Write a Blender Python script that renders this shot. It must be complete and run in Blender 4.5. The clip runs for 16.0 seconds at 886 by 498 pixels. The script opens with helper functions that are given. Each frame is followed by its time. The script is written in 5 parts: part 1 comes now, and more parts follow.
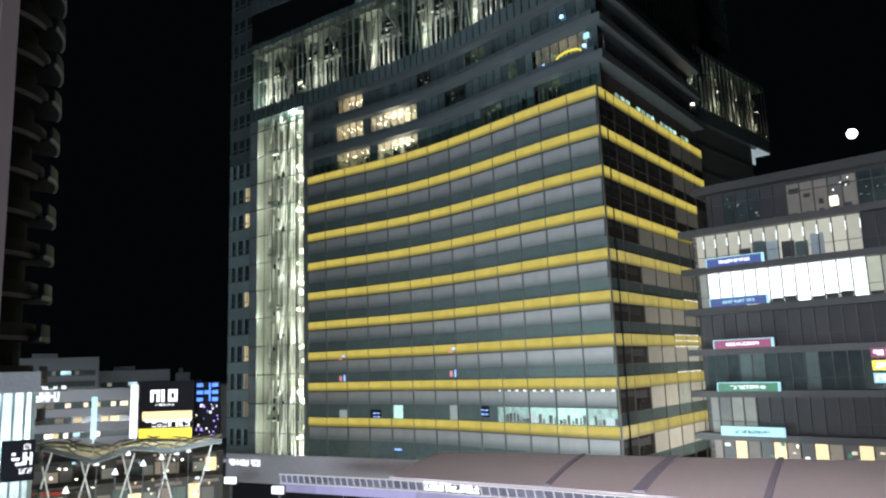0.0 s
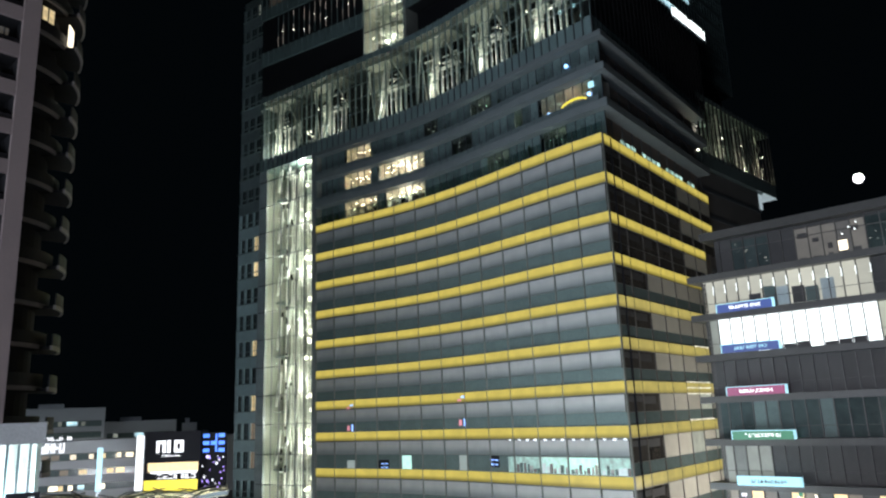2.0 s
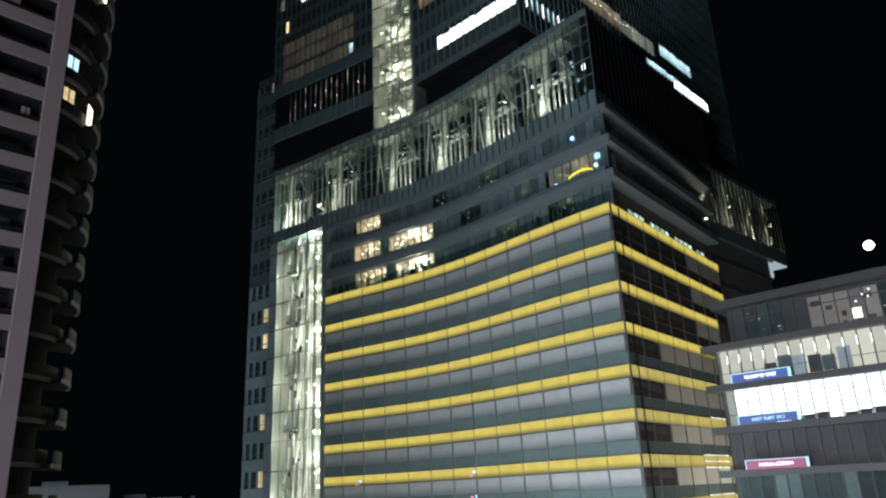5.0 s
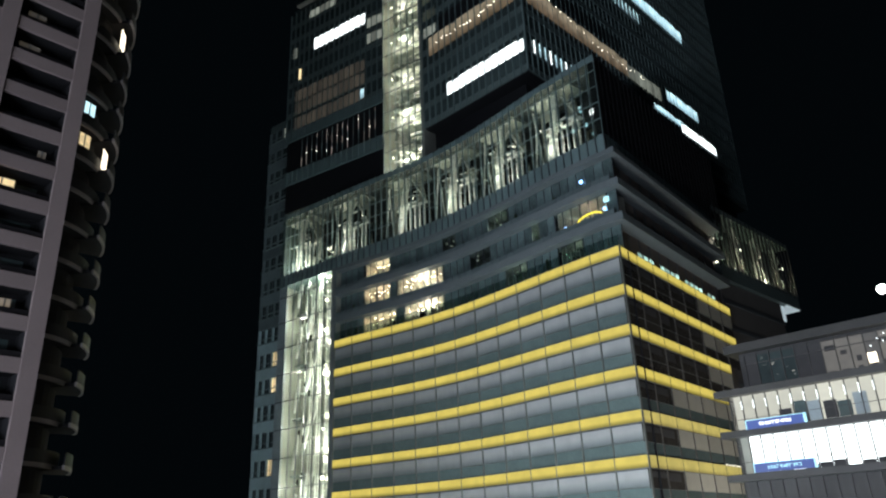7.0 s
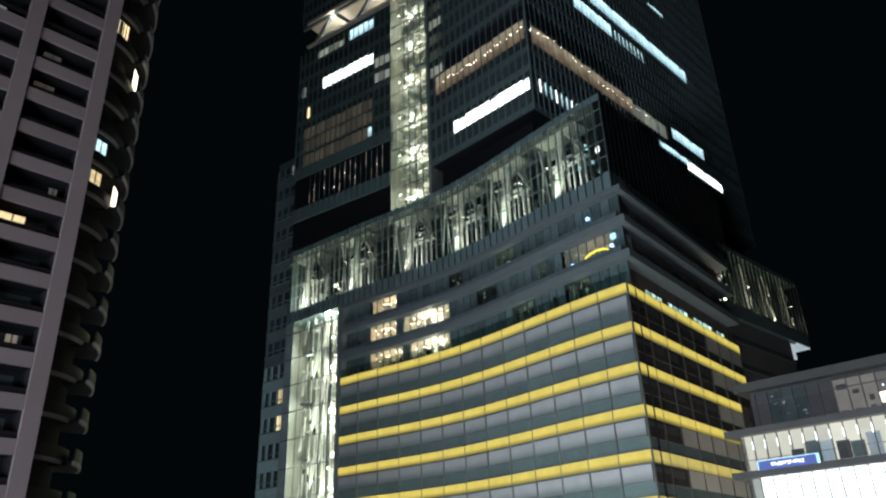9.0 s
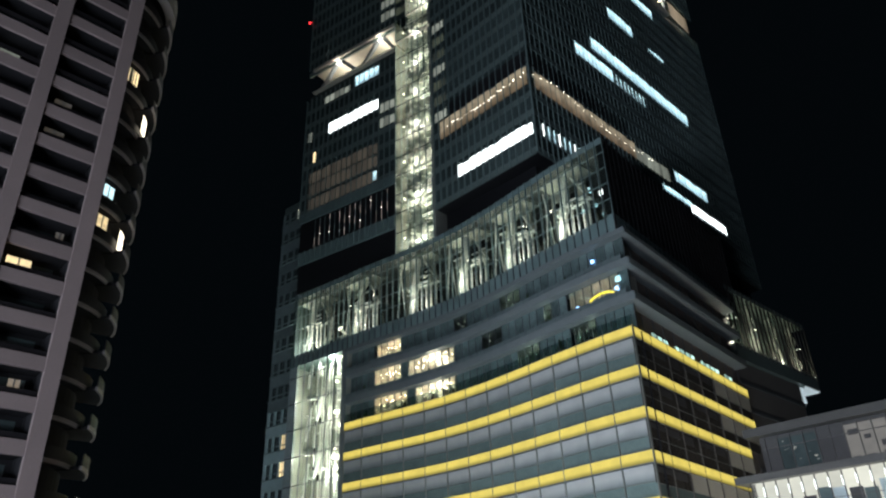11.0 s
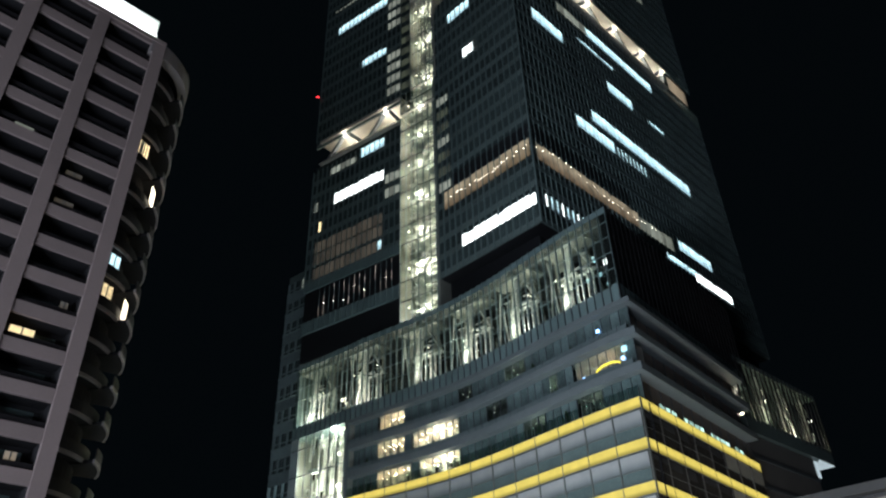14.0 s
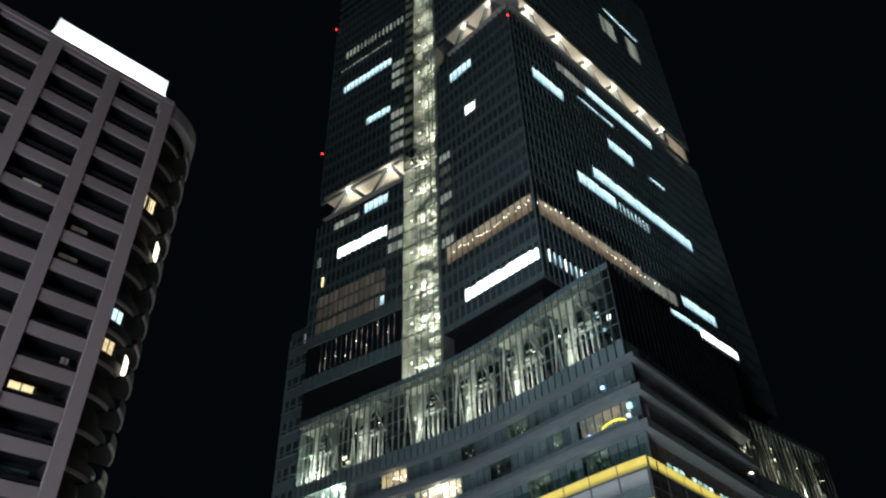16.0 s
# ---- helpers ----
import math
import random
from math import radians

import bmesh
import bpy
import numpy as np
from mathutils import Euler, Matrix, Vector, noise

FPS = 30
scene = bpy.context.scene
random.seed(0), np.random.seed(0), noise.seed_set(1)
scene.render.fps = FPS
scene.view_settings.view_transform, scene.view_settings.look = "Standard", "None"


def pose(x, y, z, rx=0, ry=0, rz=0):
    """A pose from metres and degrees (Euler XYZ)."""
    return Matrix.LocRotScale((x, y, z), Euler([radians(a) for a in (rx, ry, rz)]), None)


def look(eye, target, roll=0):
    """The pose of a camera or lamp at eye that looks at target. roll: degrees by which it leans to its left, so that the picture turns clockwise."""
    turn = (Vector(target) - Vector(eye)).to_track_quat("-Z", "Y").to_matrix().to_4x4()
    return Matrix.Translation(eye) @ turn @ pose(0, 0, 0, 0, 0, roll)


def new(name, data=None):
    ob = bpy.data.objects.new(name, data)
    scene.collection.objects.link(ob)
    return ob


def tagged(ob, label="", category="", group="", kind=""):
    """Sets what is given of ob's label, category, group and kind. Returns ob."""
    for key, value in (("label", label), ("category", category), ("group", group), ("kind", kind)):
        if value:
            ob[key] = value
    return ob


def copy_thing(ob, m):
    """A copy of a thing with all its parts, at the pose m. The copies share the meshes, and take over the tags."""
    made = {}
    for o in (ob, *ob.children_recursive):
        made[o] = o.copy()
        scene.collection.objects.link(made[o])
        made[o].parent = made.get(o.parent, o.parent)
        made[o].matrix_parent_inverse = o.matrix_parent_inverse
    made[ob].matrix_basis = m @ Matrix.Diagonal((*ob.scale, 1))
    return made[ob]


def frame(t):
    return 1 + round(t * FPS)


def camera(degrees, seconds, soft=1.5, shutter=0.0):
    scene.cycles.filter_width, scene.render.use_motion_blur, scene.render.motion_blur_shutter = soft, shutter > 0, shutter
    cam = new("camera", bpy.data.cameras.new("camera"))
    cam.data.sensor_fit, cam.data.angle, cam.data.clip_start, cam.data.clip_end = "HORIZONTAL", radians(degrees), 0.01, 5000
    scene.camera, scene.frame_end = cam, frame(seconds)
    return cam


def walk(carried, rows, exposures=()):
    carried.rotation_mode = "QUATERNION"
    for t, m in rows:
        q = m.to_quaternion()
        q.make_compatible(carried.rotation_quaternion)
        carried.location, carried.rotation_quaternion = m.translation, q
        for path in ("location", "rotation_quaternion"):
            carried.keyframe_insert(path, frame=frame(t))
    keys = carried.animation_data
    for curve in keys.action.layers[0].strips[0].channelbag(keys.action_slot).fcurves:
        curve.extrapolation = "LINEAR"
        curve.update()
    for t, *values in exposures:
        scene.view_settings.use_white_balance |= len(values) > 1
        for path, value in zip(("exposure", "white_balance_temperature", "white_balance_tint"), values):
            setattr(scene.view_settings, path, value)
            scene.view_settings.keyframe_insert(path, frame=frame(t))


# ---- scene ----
# The camera stands on a terrace above the street and tilts up.
EYE = (0.0, 0.0, 18.0)
ROWS = [
    (0, 99.287, 1.952, 0.319),
    (0.5, 100.135, 1.991, 0.486),
    (1, 100.993, 2.099, 0.698),
    (1.5, 101.881, 2.23, 0.864),
    (2, 103.012, 2.211, 1.008),
    (2.5, 103.987, 2.214, 1.199),
    (3, 104.944, 2.182, 1.34),
    (3.5, 105.898, 2.275, 1.44),
    (4, 106.82, 2.348, 1.538),
    (6.5, 111.162, 2.328, 2.389),
    (7, 112.007, 2.152, 2.529),
    (7.5, 112.799, 1.888, 2.594),
    (8, 113.531, 1.848, 2.74),
    (8.5, 114.209, 1.826, 2.851),
    (9, 114.918, 1.886, 2.992),
    (11.5, 119.133, 1.728, 3.447),
    (12, 119.935, 1.593, 3.459),
    (12.5, 120.865, 1.7, 3.596),
    (13, 121.776, 1.672, 3.607),
    (13.5, 122.67, 1.692, 3.641),
    (14, 123.754, 1.671, 3.668),
    (14.5, 125.058, 1.553, 3.677),
    (15, 126.176, 1.621, 3.813),
    (15.5, 127.139, 1.623, 3.883),
    (16, 128.09, 1.543, 3.847),
]
cam = camera(62.59, 16.0, soft=2.2)
walk(cam, [(t, pose(*EYE, rx, ry, rz)) for t, rx, ry, rz in ROWS], ((0.0, -0.22), (4.0, -0.08), (9.0, 0.10), (12.0, 0.26), (16.0, 0.28)))

# ---- night sky and city light ----
world = bpy.data.worlds.new("night")
scene.world = world
world.use_nodes = True
wbg = world.node_tree.nodes["Background"]
wbg.inputs[0].default_value = (0.42, 0.74, 1.0, 1)
wbg.inputs[1].default_value = 0.0022


def lamp(name, kind, m, energy, color, size=1.0, size_y=None, spot=60, blend=0.6):
    d = bpy.data.lights.new(name, kind)
    d.energy, d.color = energy, color
    if kind == "AREA":
        d.shape, d.size, d.size_y = "RECTANGLE", size, size_y or size
    elif kind == "SPOT":
        d.spot_size, d.spot_blend, d.shadow_soft_size = radians(spot), blend, size
    else:
        d.shadow_soft_size = size
    ob = new(name, d)
    ob.matrix_world = m
    return ob


# unseen fill lamps added around the camera and streets, for city light on facades
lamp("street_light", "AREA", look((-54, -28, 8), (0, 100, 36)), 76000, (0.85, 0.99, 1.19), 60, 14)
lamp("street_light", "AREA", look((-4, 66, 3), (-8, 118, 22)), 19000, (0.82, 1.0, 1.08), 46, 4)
# unseen lamp added over the camera to brighten the footbridge roof
canopy_lamp = lamp("terrace_floodlight", "AREA", look((6, -3, 34), (12, 44, 10)), 3900, (1.0, 0.88, 0.92), 14, 6)
canopy_lamp.data.spread = radians(75)
# more added fill: the podium's side front, then the station and blocks
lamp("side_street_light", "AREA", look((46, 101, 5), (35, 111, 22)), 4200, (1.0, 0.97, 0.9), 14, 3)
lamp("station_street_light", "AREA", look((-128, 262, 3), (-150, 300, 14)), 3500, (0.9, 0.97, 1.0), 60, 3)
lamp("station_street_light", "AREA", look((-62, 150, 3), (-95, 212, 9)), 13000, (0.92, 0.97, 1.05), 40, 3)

# ---- materials ----
def nodes_of(name):
    m = bpy.data.materials.new(name)
    m.use_nodes = True
    t = m.node_tree
    return m, t.nodes, t.links, t.nodes["Principled BSDF"]


def solid(name, color, rough=0.6, metal=0.0, vary=0.15, scale=0.6, fine=9.0, bump=0.04, spec=0.5):
    """A surface with stains at one scale, grain at another and a slight change from piece to piece."""
    m, n, l, b = nodes_of(name)
    geo = n.new("ShaderNodeNewGeometry")
    big, small = n.new("ShaderNodeTexNoise"), n.new("ShaderNodeTexNoise")
    big.inputs["Scale"].default_value, small.inputs["Scale"].default_value = scale, fine
    big.inputs["Detail"].default_value = 4
    l.new(geo.outputs["Position"], big.inputs["Vector"])
    l.new(geo.outputs["Position"], small.inputs["Vector"])
    info = n.new("ShaderNodeObjectInfo")
    add = n.new("ShaderNodeMath")
    add.operation = "ADD"
    l.new(big.outputs["Fac"], add.inputs[0])
    mul = n.new("ShaderNodeMath")
    mul.operation = "MULTIPLY_ADD"
    l.new(info.outputs["Random"], mul.inputs[0])
    mul.inputs[1].default_value = 0.6
    l.new(small.outputs["Fac"], mul.inputs[2])
    l.new(mul.outputs[0], add.inputs[1])
    rng = n.new("ShaderNodeMapRange")
    rng.inputs["From Min"].default_value, rng.inputs["From Max"].default_value = 0.7, 1.9
    rng.inputs["To Min"].default_value, rng.inputs["To Max"].default_value = 1 - vary, 1 + vary
    l.new(add.outputs[0], rng.inputs["Value"])
    mix = n.new("ShaderNodeVectorMath")
    mix.operation = "SCALE"
    mix.inputs[0].default_value = color
    l.new(rng.outputs[0], mix.inputs["Scale"])
    l.new(mix.outputs[0], b.inputs["Base Color"])
    b.inputs["Roughness"].default_value, b.inputs["Metallic"].default_value = rough, metal
    b.inputs["Specular IOR Level"].default_value = spec
    if bump:
        bp = n.new("ShaderNodeBump")
        bp.inputs["Strength"].default_value = bump
        l.new(small.outputs["Fac"], bp.inputs["Height"])
        l.new(bp.outputs[0], b.inputs["Normal"])
    return m


def glow(name, color, strength, vary=0.25, scale=(0.7, 0.7, 0.7), base=0.1):
    """Something that gives off light, unevenly."""
    m, n, l, b = nodes_of(name)
    b.inputs["Base Color"].default_value = (base, base, base, 1)
    geo, mp, tex = n.new("ShaderNodeNewGeometry"), n.new("ShaderNodeVectorMath"), n.new("ShaderNodeTexNoise")
    mp.operation = "MULTIPLY"
    mp.inputs[1].default_value = scale
    l.new(geo.outputs["Position"], mp.inputs[0])
    l.new(mp.outputs[0], tex.inputs["Vector"])
    tex.inputs["Scale"].default_value = 1.0
    tex.inputs["Detail"].default_value = 5
    info = n.new("ShaderNodeObjectInfo")
    add = n.new("ShaderNodeMath")
    l.new(tex.outputs["Fac"], add.inputs[0])
    l.new(info.outputs["Random"], add.inputs[1])
    rng = n.new("ShaderNodeMapRange")
    rng.inputs["From Min"].default_value, rng.inputs["From Max"].default_value = 0.4, 1.6
    rng.inputs["To Min"].default_value, rng.inputs["To Max"].default_value = strength * (1 - vary), strength * (1 + vary)
    l.new(add.outputs[0], rng.inputs["Value"])
    b.inputs["Emission Color"].default_value = (*color, 1)
    l.new(rng.outputs[0], b.inputs["Emission Strength"])
    return m


def banded(name, top, bottom, z0, z1, rough=0.4, vary=0.08, emit=0.0):
    """A panel, plain or back-lit, whose colour fades from its head to its foot."""
    m, n, l, b = nodes_of(name)
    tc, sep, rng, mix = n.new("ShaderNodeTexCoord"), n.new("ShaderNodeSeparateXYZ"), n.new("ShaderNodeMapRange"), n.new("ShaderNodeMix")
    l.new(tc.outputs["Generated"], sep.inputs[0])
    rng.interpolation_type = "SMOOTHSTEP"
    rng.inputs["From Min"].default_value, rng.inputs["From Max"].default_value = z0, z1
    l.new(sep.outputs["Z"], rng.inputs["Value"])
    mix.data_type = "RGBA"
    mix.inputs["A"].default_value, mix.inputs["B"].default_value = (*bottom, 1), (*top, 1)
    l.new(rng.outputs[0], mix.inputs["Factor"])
    geo, tex, var, sc = n.new("ShaderNodeNewGeometry"), n.new("ShaderNodeTexNoise"), n.new("ShaderNodeMapRange"), n.new("ShaderNodeVectorMath")
    l.new(geo.outputs["Position"], tex.inputs["Vector"])
    tex.inputs["Scale"].default_value, tex.inputs["Detail"].default_value = 0.5, 6
    var.inputs["From Min"].default_value, var.inputs["From Max"].default_value = 0.3, 0.7
    var.inputs["To Min"].default_value, var.inputs["To Max"].default_value = 1 - vary, 1 + vary
    l.new(tex.outputs["Fac"], var.inputs["Value"])
    sc.operation = "SCALE"
    l.new(mix.outputs["Result"], sc.inputs[0])
    l.new(var.outputs[0], sc.inputs["Scale"])
    b.inputs["Roughness"].default_value = rough
    if emit:
        b.inputs["Base Color"].default_value = (0.08, 0.07, 0.03, 1)
        l.new(sc.outputs[0], b.inputs["Emission Color"])
        b.inputs["Emission Strength"].default_value = emit
    else:
        l.new(sc.outputs[0], b.inputs["Base Color"])
    return m


def clear_glass(name, tint=(0.91, 0.945, 0.91), gloss=0.07, rough=0.03):
    """Thin architectural glazing: mostly lets light through, mirrors a little."""
    m, n, l, b = nodes_of(name)
    tr, gl, mx = n.new("ShaderNodeBsdfTransparent"), n.new("ShaderNodeBsdfGlossy"), n.new("ShaderNodeMixShader")
    tr.inputs[0].default_value = (*tint, 1)
    gl.inputs[0].default_value = (0.9, 1, 1, 1)
    gl.inputs["Roughness"].default_value = rough
    mx.inputs[0].default_value = gloss
    l.new(tr.outputs[0], mx.inputs[1])
    l.new(gl.outputs[0], mx.inputs[2])
    l.new(mx.outputs[0], n["Material Output"].inputs[0])
    return m


ASPHALT = solid("asphalt", (0.05, 0.05, 0.052), 0.85, vary=0.3, scale=0.15)
CONCRETE = solid("concrete", (0.36, 0.35, 0.34), 0.8, vary=0.25, scale=0.25)
TILE_WALL = solid("mauve_tile_wall", (0.20, 0.150, 0.140), 0.7, vary=0.15, scale=0.3)
BALCONY = solid("balcony_concrete", (0.185, 0.158, 0.152), 0.75, vary=0.2, scale=0.4)
DARK_RAIL = solid("dark_rail_glass", (0.016, 0.014, 0.015), 0.5, vary=0.3, spec=0.15)
# near-black: recess shade put into the colour, and plain dark parts
DARK_WALL = solid("dark_and_recess_shade", (0.016, 0.015, 0.016), 0.8, vary=0.3, spec=0.1)
# the head-to-foot fade puts the light's fall-off into the grey
SPANDREL = banded("grey_spandrel_falloff", (0.43, 0.42, 0.41), (0.20, 0.222, 0.222), 0.0, 0.7)
STORE_GLASS = solid("dark_store_glazing", (0.135, 0.175, 0.168), 0.12, vary=0.22, scale=0.5, fine=3, bump=0)
TERRACE_GLASS = solid("terrace_glazing", (0.125, 0.168, 0.165), 0.12, vary=0.5, scale=0.5, fine=3, bump=0)
FRAME = solid("grey_metal_frame", (0.13, 0.14, 0.15), 0.4, 0.5, vary=0.2)
FIN = solid("pale_glass_fin", (0.17, 0.225, 0.222), 0.35, vary=0.2, scale=0.2)
OFFICE_GLASS = solid("office_glazing", (0.058, 0.078, 0.077), 0.08, vary=0.5, scale=0.12, fine=0.9, bump=0)
OFFICE_SPANDREL = solid("office_spandrel", (0.118, 0.152, 0.146), 0.3, vary=0.3, scale=0.15, fine=1.2)
APRON = solid("ribbed_grey_glass", (0.165, 0.225, 0.225), 0.35, vary=0.25, scale=0.3)
BLACK = solid("black_louvre", (0.010, 0.010, 0.012), 0.6, vary=0.3)
STEEL = solid("white_painted_steel", (0.78, 0.77, 0.72), 0.45, vary=0.08)
HALL = solid("atrium_inner_wall", (0.33, 0.33, 0.29), 0.7, vary=0.3, scale=0.4)
SLAB = solid("pale_slab_edge", (0.17, 0.19, 0.195), 0.7, vary=0.15)
BEIGE = solid("beige_panel", (0.55, 0.52, 0.44), 0.6, vary=0.15)
SOFFIT = solid("brown_soffit", (0.25, 0.195, 0.17), 0.7, vary=0.2)
CANOPY = solid("pale_membrane_roof", (0.62, 0.56, 0.58), 0.7, vary=0.08, scale=0.2)
CANOPY_RIB = solid("violet_grey_rib", (0.30, 0.28, 0.36), 0.6)
CITY = solid("far_building_wall", (0.45, 0.47, 0.49), 0.8, vary=0.25, scale=0.05)
BLIND = solid("grey_blind", (0.062, 0.059, 0.058), 0.7, vary=0.2, scale=1.0)
INK = solid("sign_board_black", (0.02, 0.02, 0.024), 0.7, spec=0.1)
WING_PANEL = solid("pale_teal_panel", (0.74, 0.82, 0.82), 0.5, vary=0.15)
STATION = solid("station_white_cladding", (0.66, 0.67, 0.68), 0.6, vary=0.1, scale=0.1)
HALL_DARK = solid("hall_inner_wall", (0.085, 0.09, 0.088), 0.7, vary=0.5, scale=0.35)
BALUSTRADE = solid("fritted_balustrade", (0.125, 0.155, 0.158), 0.3, vary=0.15, scale=0.4)
ATRIUM_GLASS = clear_glass("atrium_glass")
RAIL_GLASS = clear_glass("balustrade_glass", (0.80, 0.88, 0.88), 0.06)

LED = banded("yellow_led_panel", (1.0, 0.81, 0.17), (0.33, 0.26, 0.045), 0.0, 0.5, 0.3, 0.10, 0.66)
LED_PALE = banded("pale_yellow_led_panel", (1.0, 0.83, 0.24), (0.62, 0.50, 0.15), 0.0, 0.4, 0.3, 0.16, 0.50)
COOL = banded("cool_white_office_light", (0.60, 0.90, 1.0), (0.27, 0.44, 0.52), 0.0, 0.75, 0.3, 0.35, 1.3)
BRIGHT = glow("bright_white_office_light", (0.9, 0.98, 1.0), 2.6, 0.15)
DIM = glow("dim_office_light", (0.75, 0.82, 0.7), 0.22, 0.6, (0.8, 0.8, 0.8))
AMBER = glow("amber_restaurant_light", (1.0, 0.80, 0.56), 0.19, 0.6, (0.8, 0.8, 0.8))
MULLION = solid("podium_mullion", (0.17, 0.175, 0.16), 0.5, vary=0.2)
STRIP_DIM = glow("faint_corridor_light", (0.80, 0.95, 0.62), 0.034, 0.8, (0.6, 0.6, 0.6))
DUSK = glow("dim_amber_room", (1.0, 0.84, 0.62), 0.036, 0.45, (0.4, 0.4, 0.4))
SOFFIT_LIT = glow("lit_soffit_panel", (0.75, 0.92, 1.0), 0.5, 0.3)
WING_DIM = solid("grey_teal_panel", (0.40, 0.46, 0.465), 0.5, vary=0.35, scale=0.6)
WARM = glow("warm_room_light", (1.0, 0.78, 0.42), 1.1, 0.6, (2.0, 2.0, 2.0))
WARM_HI = glow("warm_white_shop_light", (1.0, 0.88, 0.68), 1.9, 0.6, (1.6, 1.6, 1.6))
SPARK = glow("lamp_and_glint_glow", (1.0, 0.92, 0.75), 7.0, 0.3)
BLUE_LAMP = glow("blue_lamp", (0.25, 0.5, 1.0), 5.0, 0.2)
RED_LAMP = glow("aviation_lamp", (1.0, 0.03, 0.04), 4.0, 0.1)
WHITE_SIGN = glow("white_sign_light", (0.92, 0.95, 1.0), 2.2, 0.15)
CYAN_SIGN = glow("pale_cyan_sign", (0.45, 0.85, 1.0), 1.3, 0.15)
BLUE_SIGN = glow("blue_sign", (0.02, 0.12, 0.75), 0.42, 0.2)
MAGENTA_SIGN = glow("magenta_sign", (0.8, 0.05, 0.34), 0.42, 0.2)
GREEN_SIGN = glow("green_sign", (0.02, 0.45, 0.20), 0.5, 0.2)
YELLOW_SIGN = glow("yellow_sign", (1.0, 0.85, 0.05), 1.3, 0.2)
MOON = glow("moon_disc", (1.0, 0.97, 0.98), 6.0, 0.02)


# ---- building helpers ----
def part(name, bm, material, parent=None, label=""):
    me = bpy.data.meshes.new(name)
    bm.to_mesh(me)
    bm.free()
    me.materials.append(material)
    ob = new(name, me)
    ob.parent = parent
    if label:
        tagged(ob, label)
    return ob


def empty(name, label, category, group="", kind=""):
    ob = new(name)
    return tagged(ob, label, category, group, kind)


BOXES = {}


def unit_box(material):
    """One shared cube mesh for each material, from 0 to 1 on x and z, from 0 to 1 on y."""
    if material.name not in BOXES:
        bm = bmesh.new()
        bmesh.ops.create_cube(bm, size=1.0, matrix=Matrix.Translation((0.5, 0.5, 0.5)))
        me = bpy.data.meshes.new("piece")
        bm.to_mesh(me)
        bm.free()
        me.materials.append(material)
        BOXES[material.name] = me
    return BOXES[material.name]


class Face:
    """An upright plane: s metres along it from its origin, z up, and out towards the street."""

    def __init__(self, origin, along, length=None):
        self.o = Vector(origin).to_2d()
        self.d = Vector(along).to_2d().normalized()
        self.n = Vector((self.d.y, -self.d.x))
        if self.n.dot(-self.o) < 0:
            self.n = -self.n
        self.length = length

    @classmethod
    def between(cls, a, b):
        a, b = Vector(a).to_2d(), Vector(b).to_2d()
        return cls(a, b - a, (b - a).length)

    def at(self, s, z, out=0.0):
        p = self.o + self.d * s + self.n * out
        return Vector((p.x, p.y, z))

    def matrix(self, s0, s1, z0, z1, t0, t1):
        p = self.at(s0, z0, t0)
        ax, ay = self.d * (s1 - s0), self.n * (t1 - t0)
        return Matrix(((ax.x, ay.x, 0, p.x), (ax.y, ay.y, 0, p.y), (0, 0, z1 - z0, p.z), (0, 0, 0, 1)))

    def piece(self, name, material, parent, s0, s1, z0, z1, t0, t1, label=""):
        """A slab of its own on this face, from t0 to t1 out of its plane."""
        ob = new(name, unit_box(material))
        ob.parent = parent
        ob.matrix_world = self.matrix(s0, s1, z0, z1, t0, t1)
        if label:
            tagged(ob, label)
        return ob

    def box(self, bm, s0, s1, z0, z1, t0, t1):
        bmesh.ops.create_cube(bm, size=1.0, matrix=self.matrix(s0, s1, z0, z1, t0, t1) @ Matrix.Translation((0.5, 0.5, 0.5)))

    def beam(self, bm, a, b, w, t, depth=None):
        """A straight member between (s, z) points a and b, w wide, lying t out of the plane."""
        p, q = self.at(a[0], a[1], t), self.at(b[0], b[1], t)
        strut(bm, p, q, w, depth or w, self.n)


def strut(bm, p, q, w, d, normal=None):
    p, q = Vector(p), Vector(q)
    z = (q - p).normalized()
    y = Vector((normal.x, normal.y, 0)) if normal is not None else Vector((0, 0, 1)) if abs(z.z) < 0.9 else Vector((1, 0, 0))
    x = y.cross(z).normalized()
    y = z.cross(x)
    m = Matrix.Translation((p + q) / 2) @ Matrix((x, y, z)).transposed().to_4x4() @ Matrix.Diagonal((w, d, (q - p).length, 1))
    bmesh.ops.create_cube(bm, size=1.0, matrix=m)


def plate(bm, f, pts, t0, t1):
    """A flat steel plate of (s, z) outline, from t0 to t1 out of the face."""
    a, b = [bm.verts.new(f.at(x, z, t0)) for x, z in pts], [bm.verts.new(f.at(x, z, t1)) for x, z in pts]
    bm.faces.new(a)
    bm.faces.new(b[::-1])
    for q in range(len(pts)):
        bm.faces.new((a[q], b[q], b[(q + 1) % len(pts)], a[(q + 1) % len(pts)]))
    bmesh.ops.recalc_face_normals(bm, faces=bm.faces)


def prism(bm, pts, z0, z1):
    """An upright solid over a plan outline."""
    lo = [bm.verts.new((p[0], p[1], z0)) for p in pts]
    hi = [bm.verts.new((p[0], p[1], z1)) for p in pts]
    k = len(pts)
    bm.faces.new(lo[::-1])
    bm.faces.new(hi)
    for i in range(k):
        bm.faces.new((lo[i], lo[(i + 1) % k], hi[(i + 1) % k], hi[i]))
    bmesh.ops.recalc_face_normals(bm, faces=bm.faces)


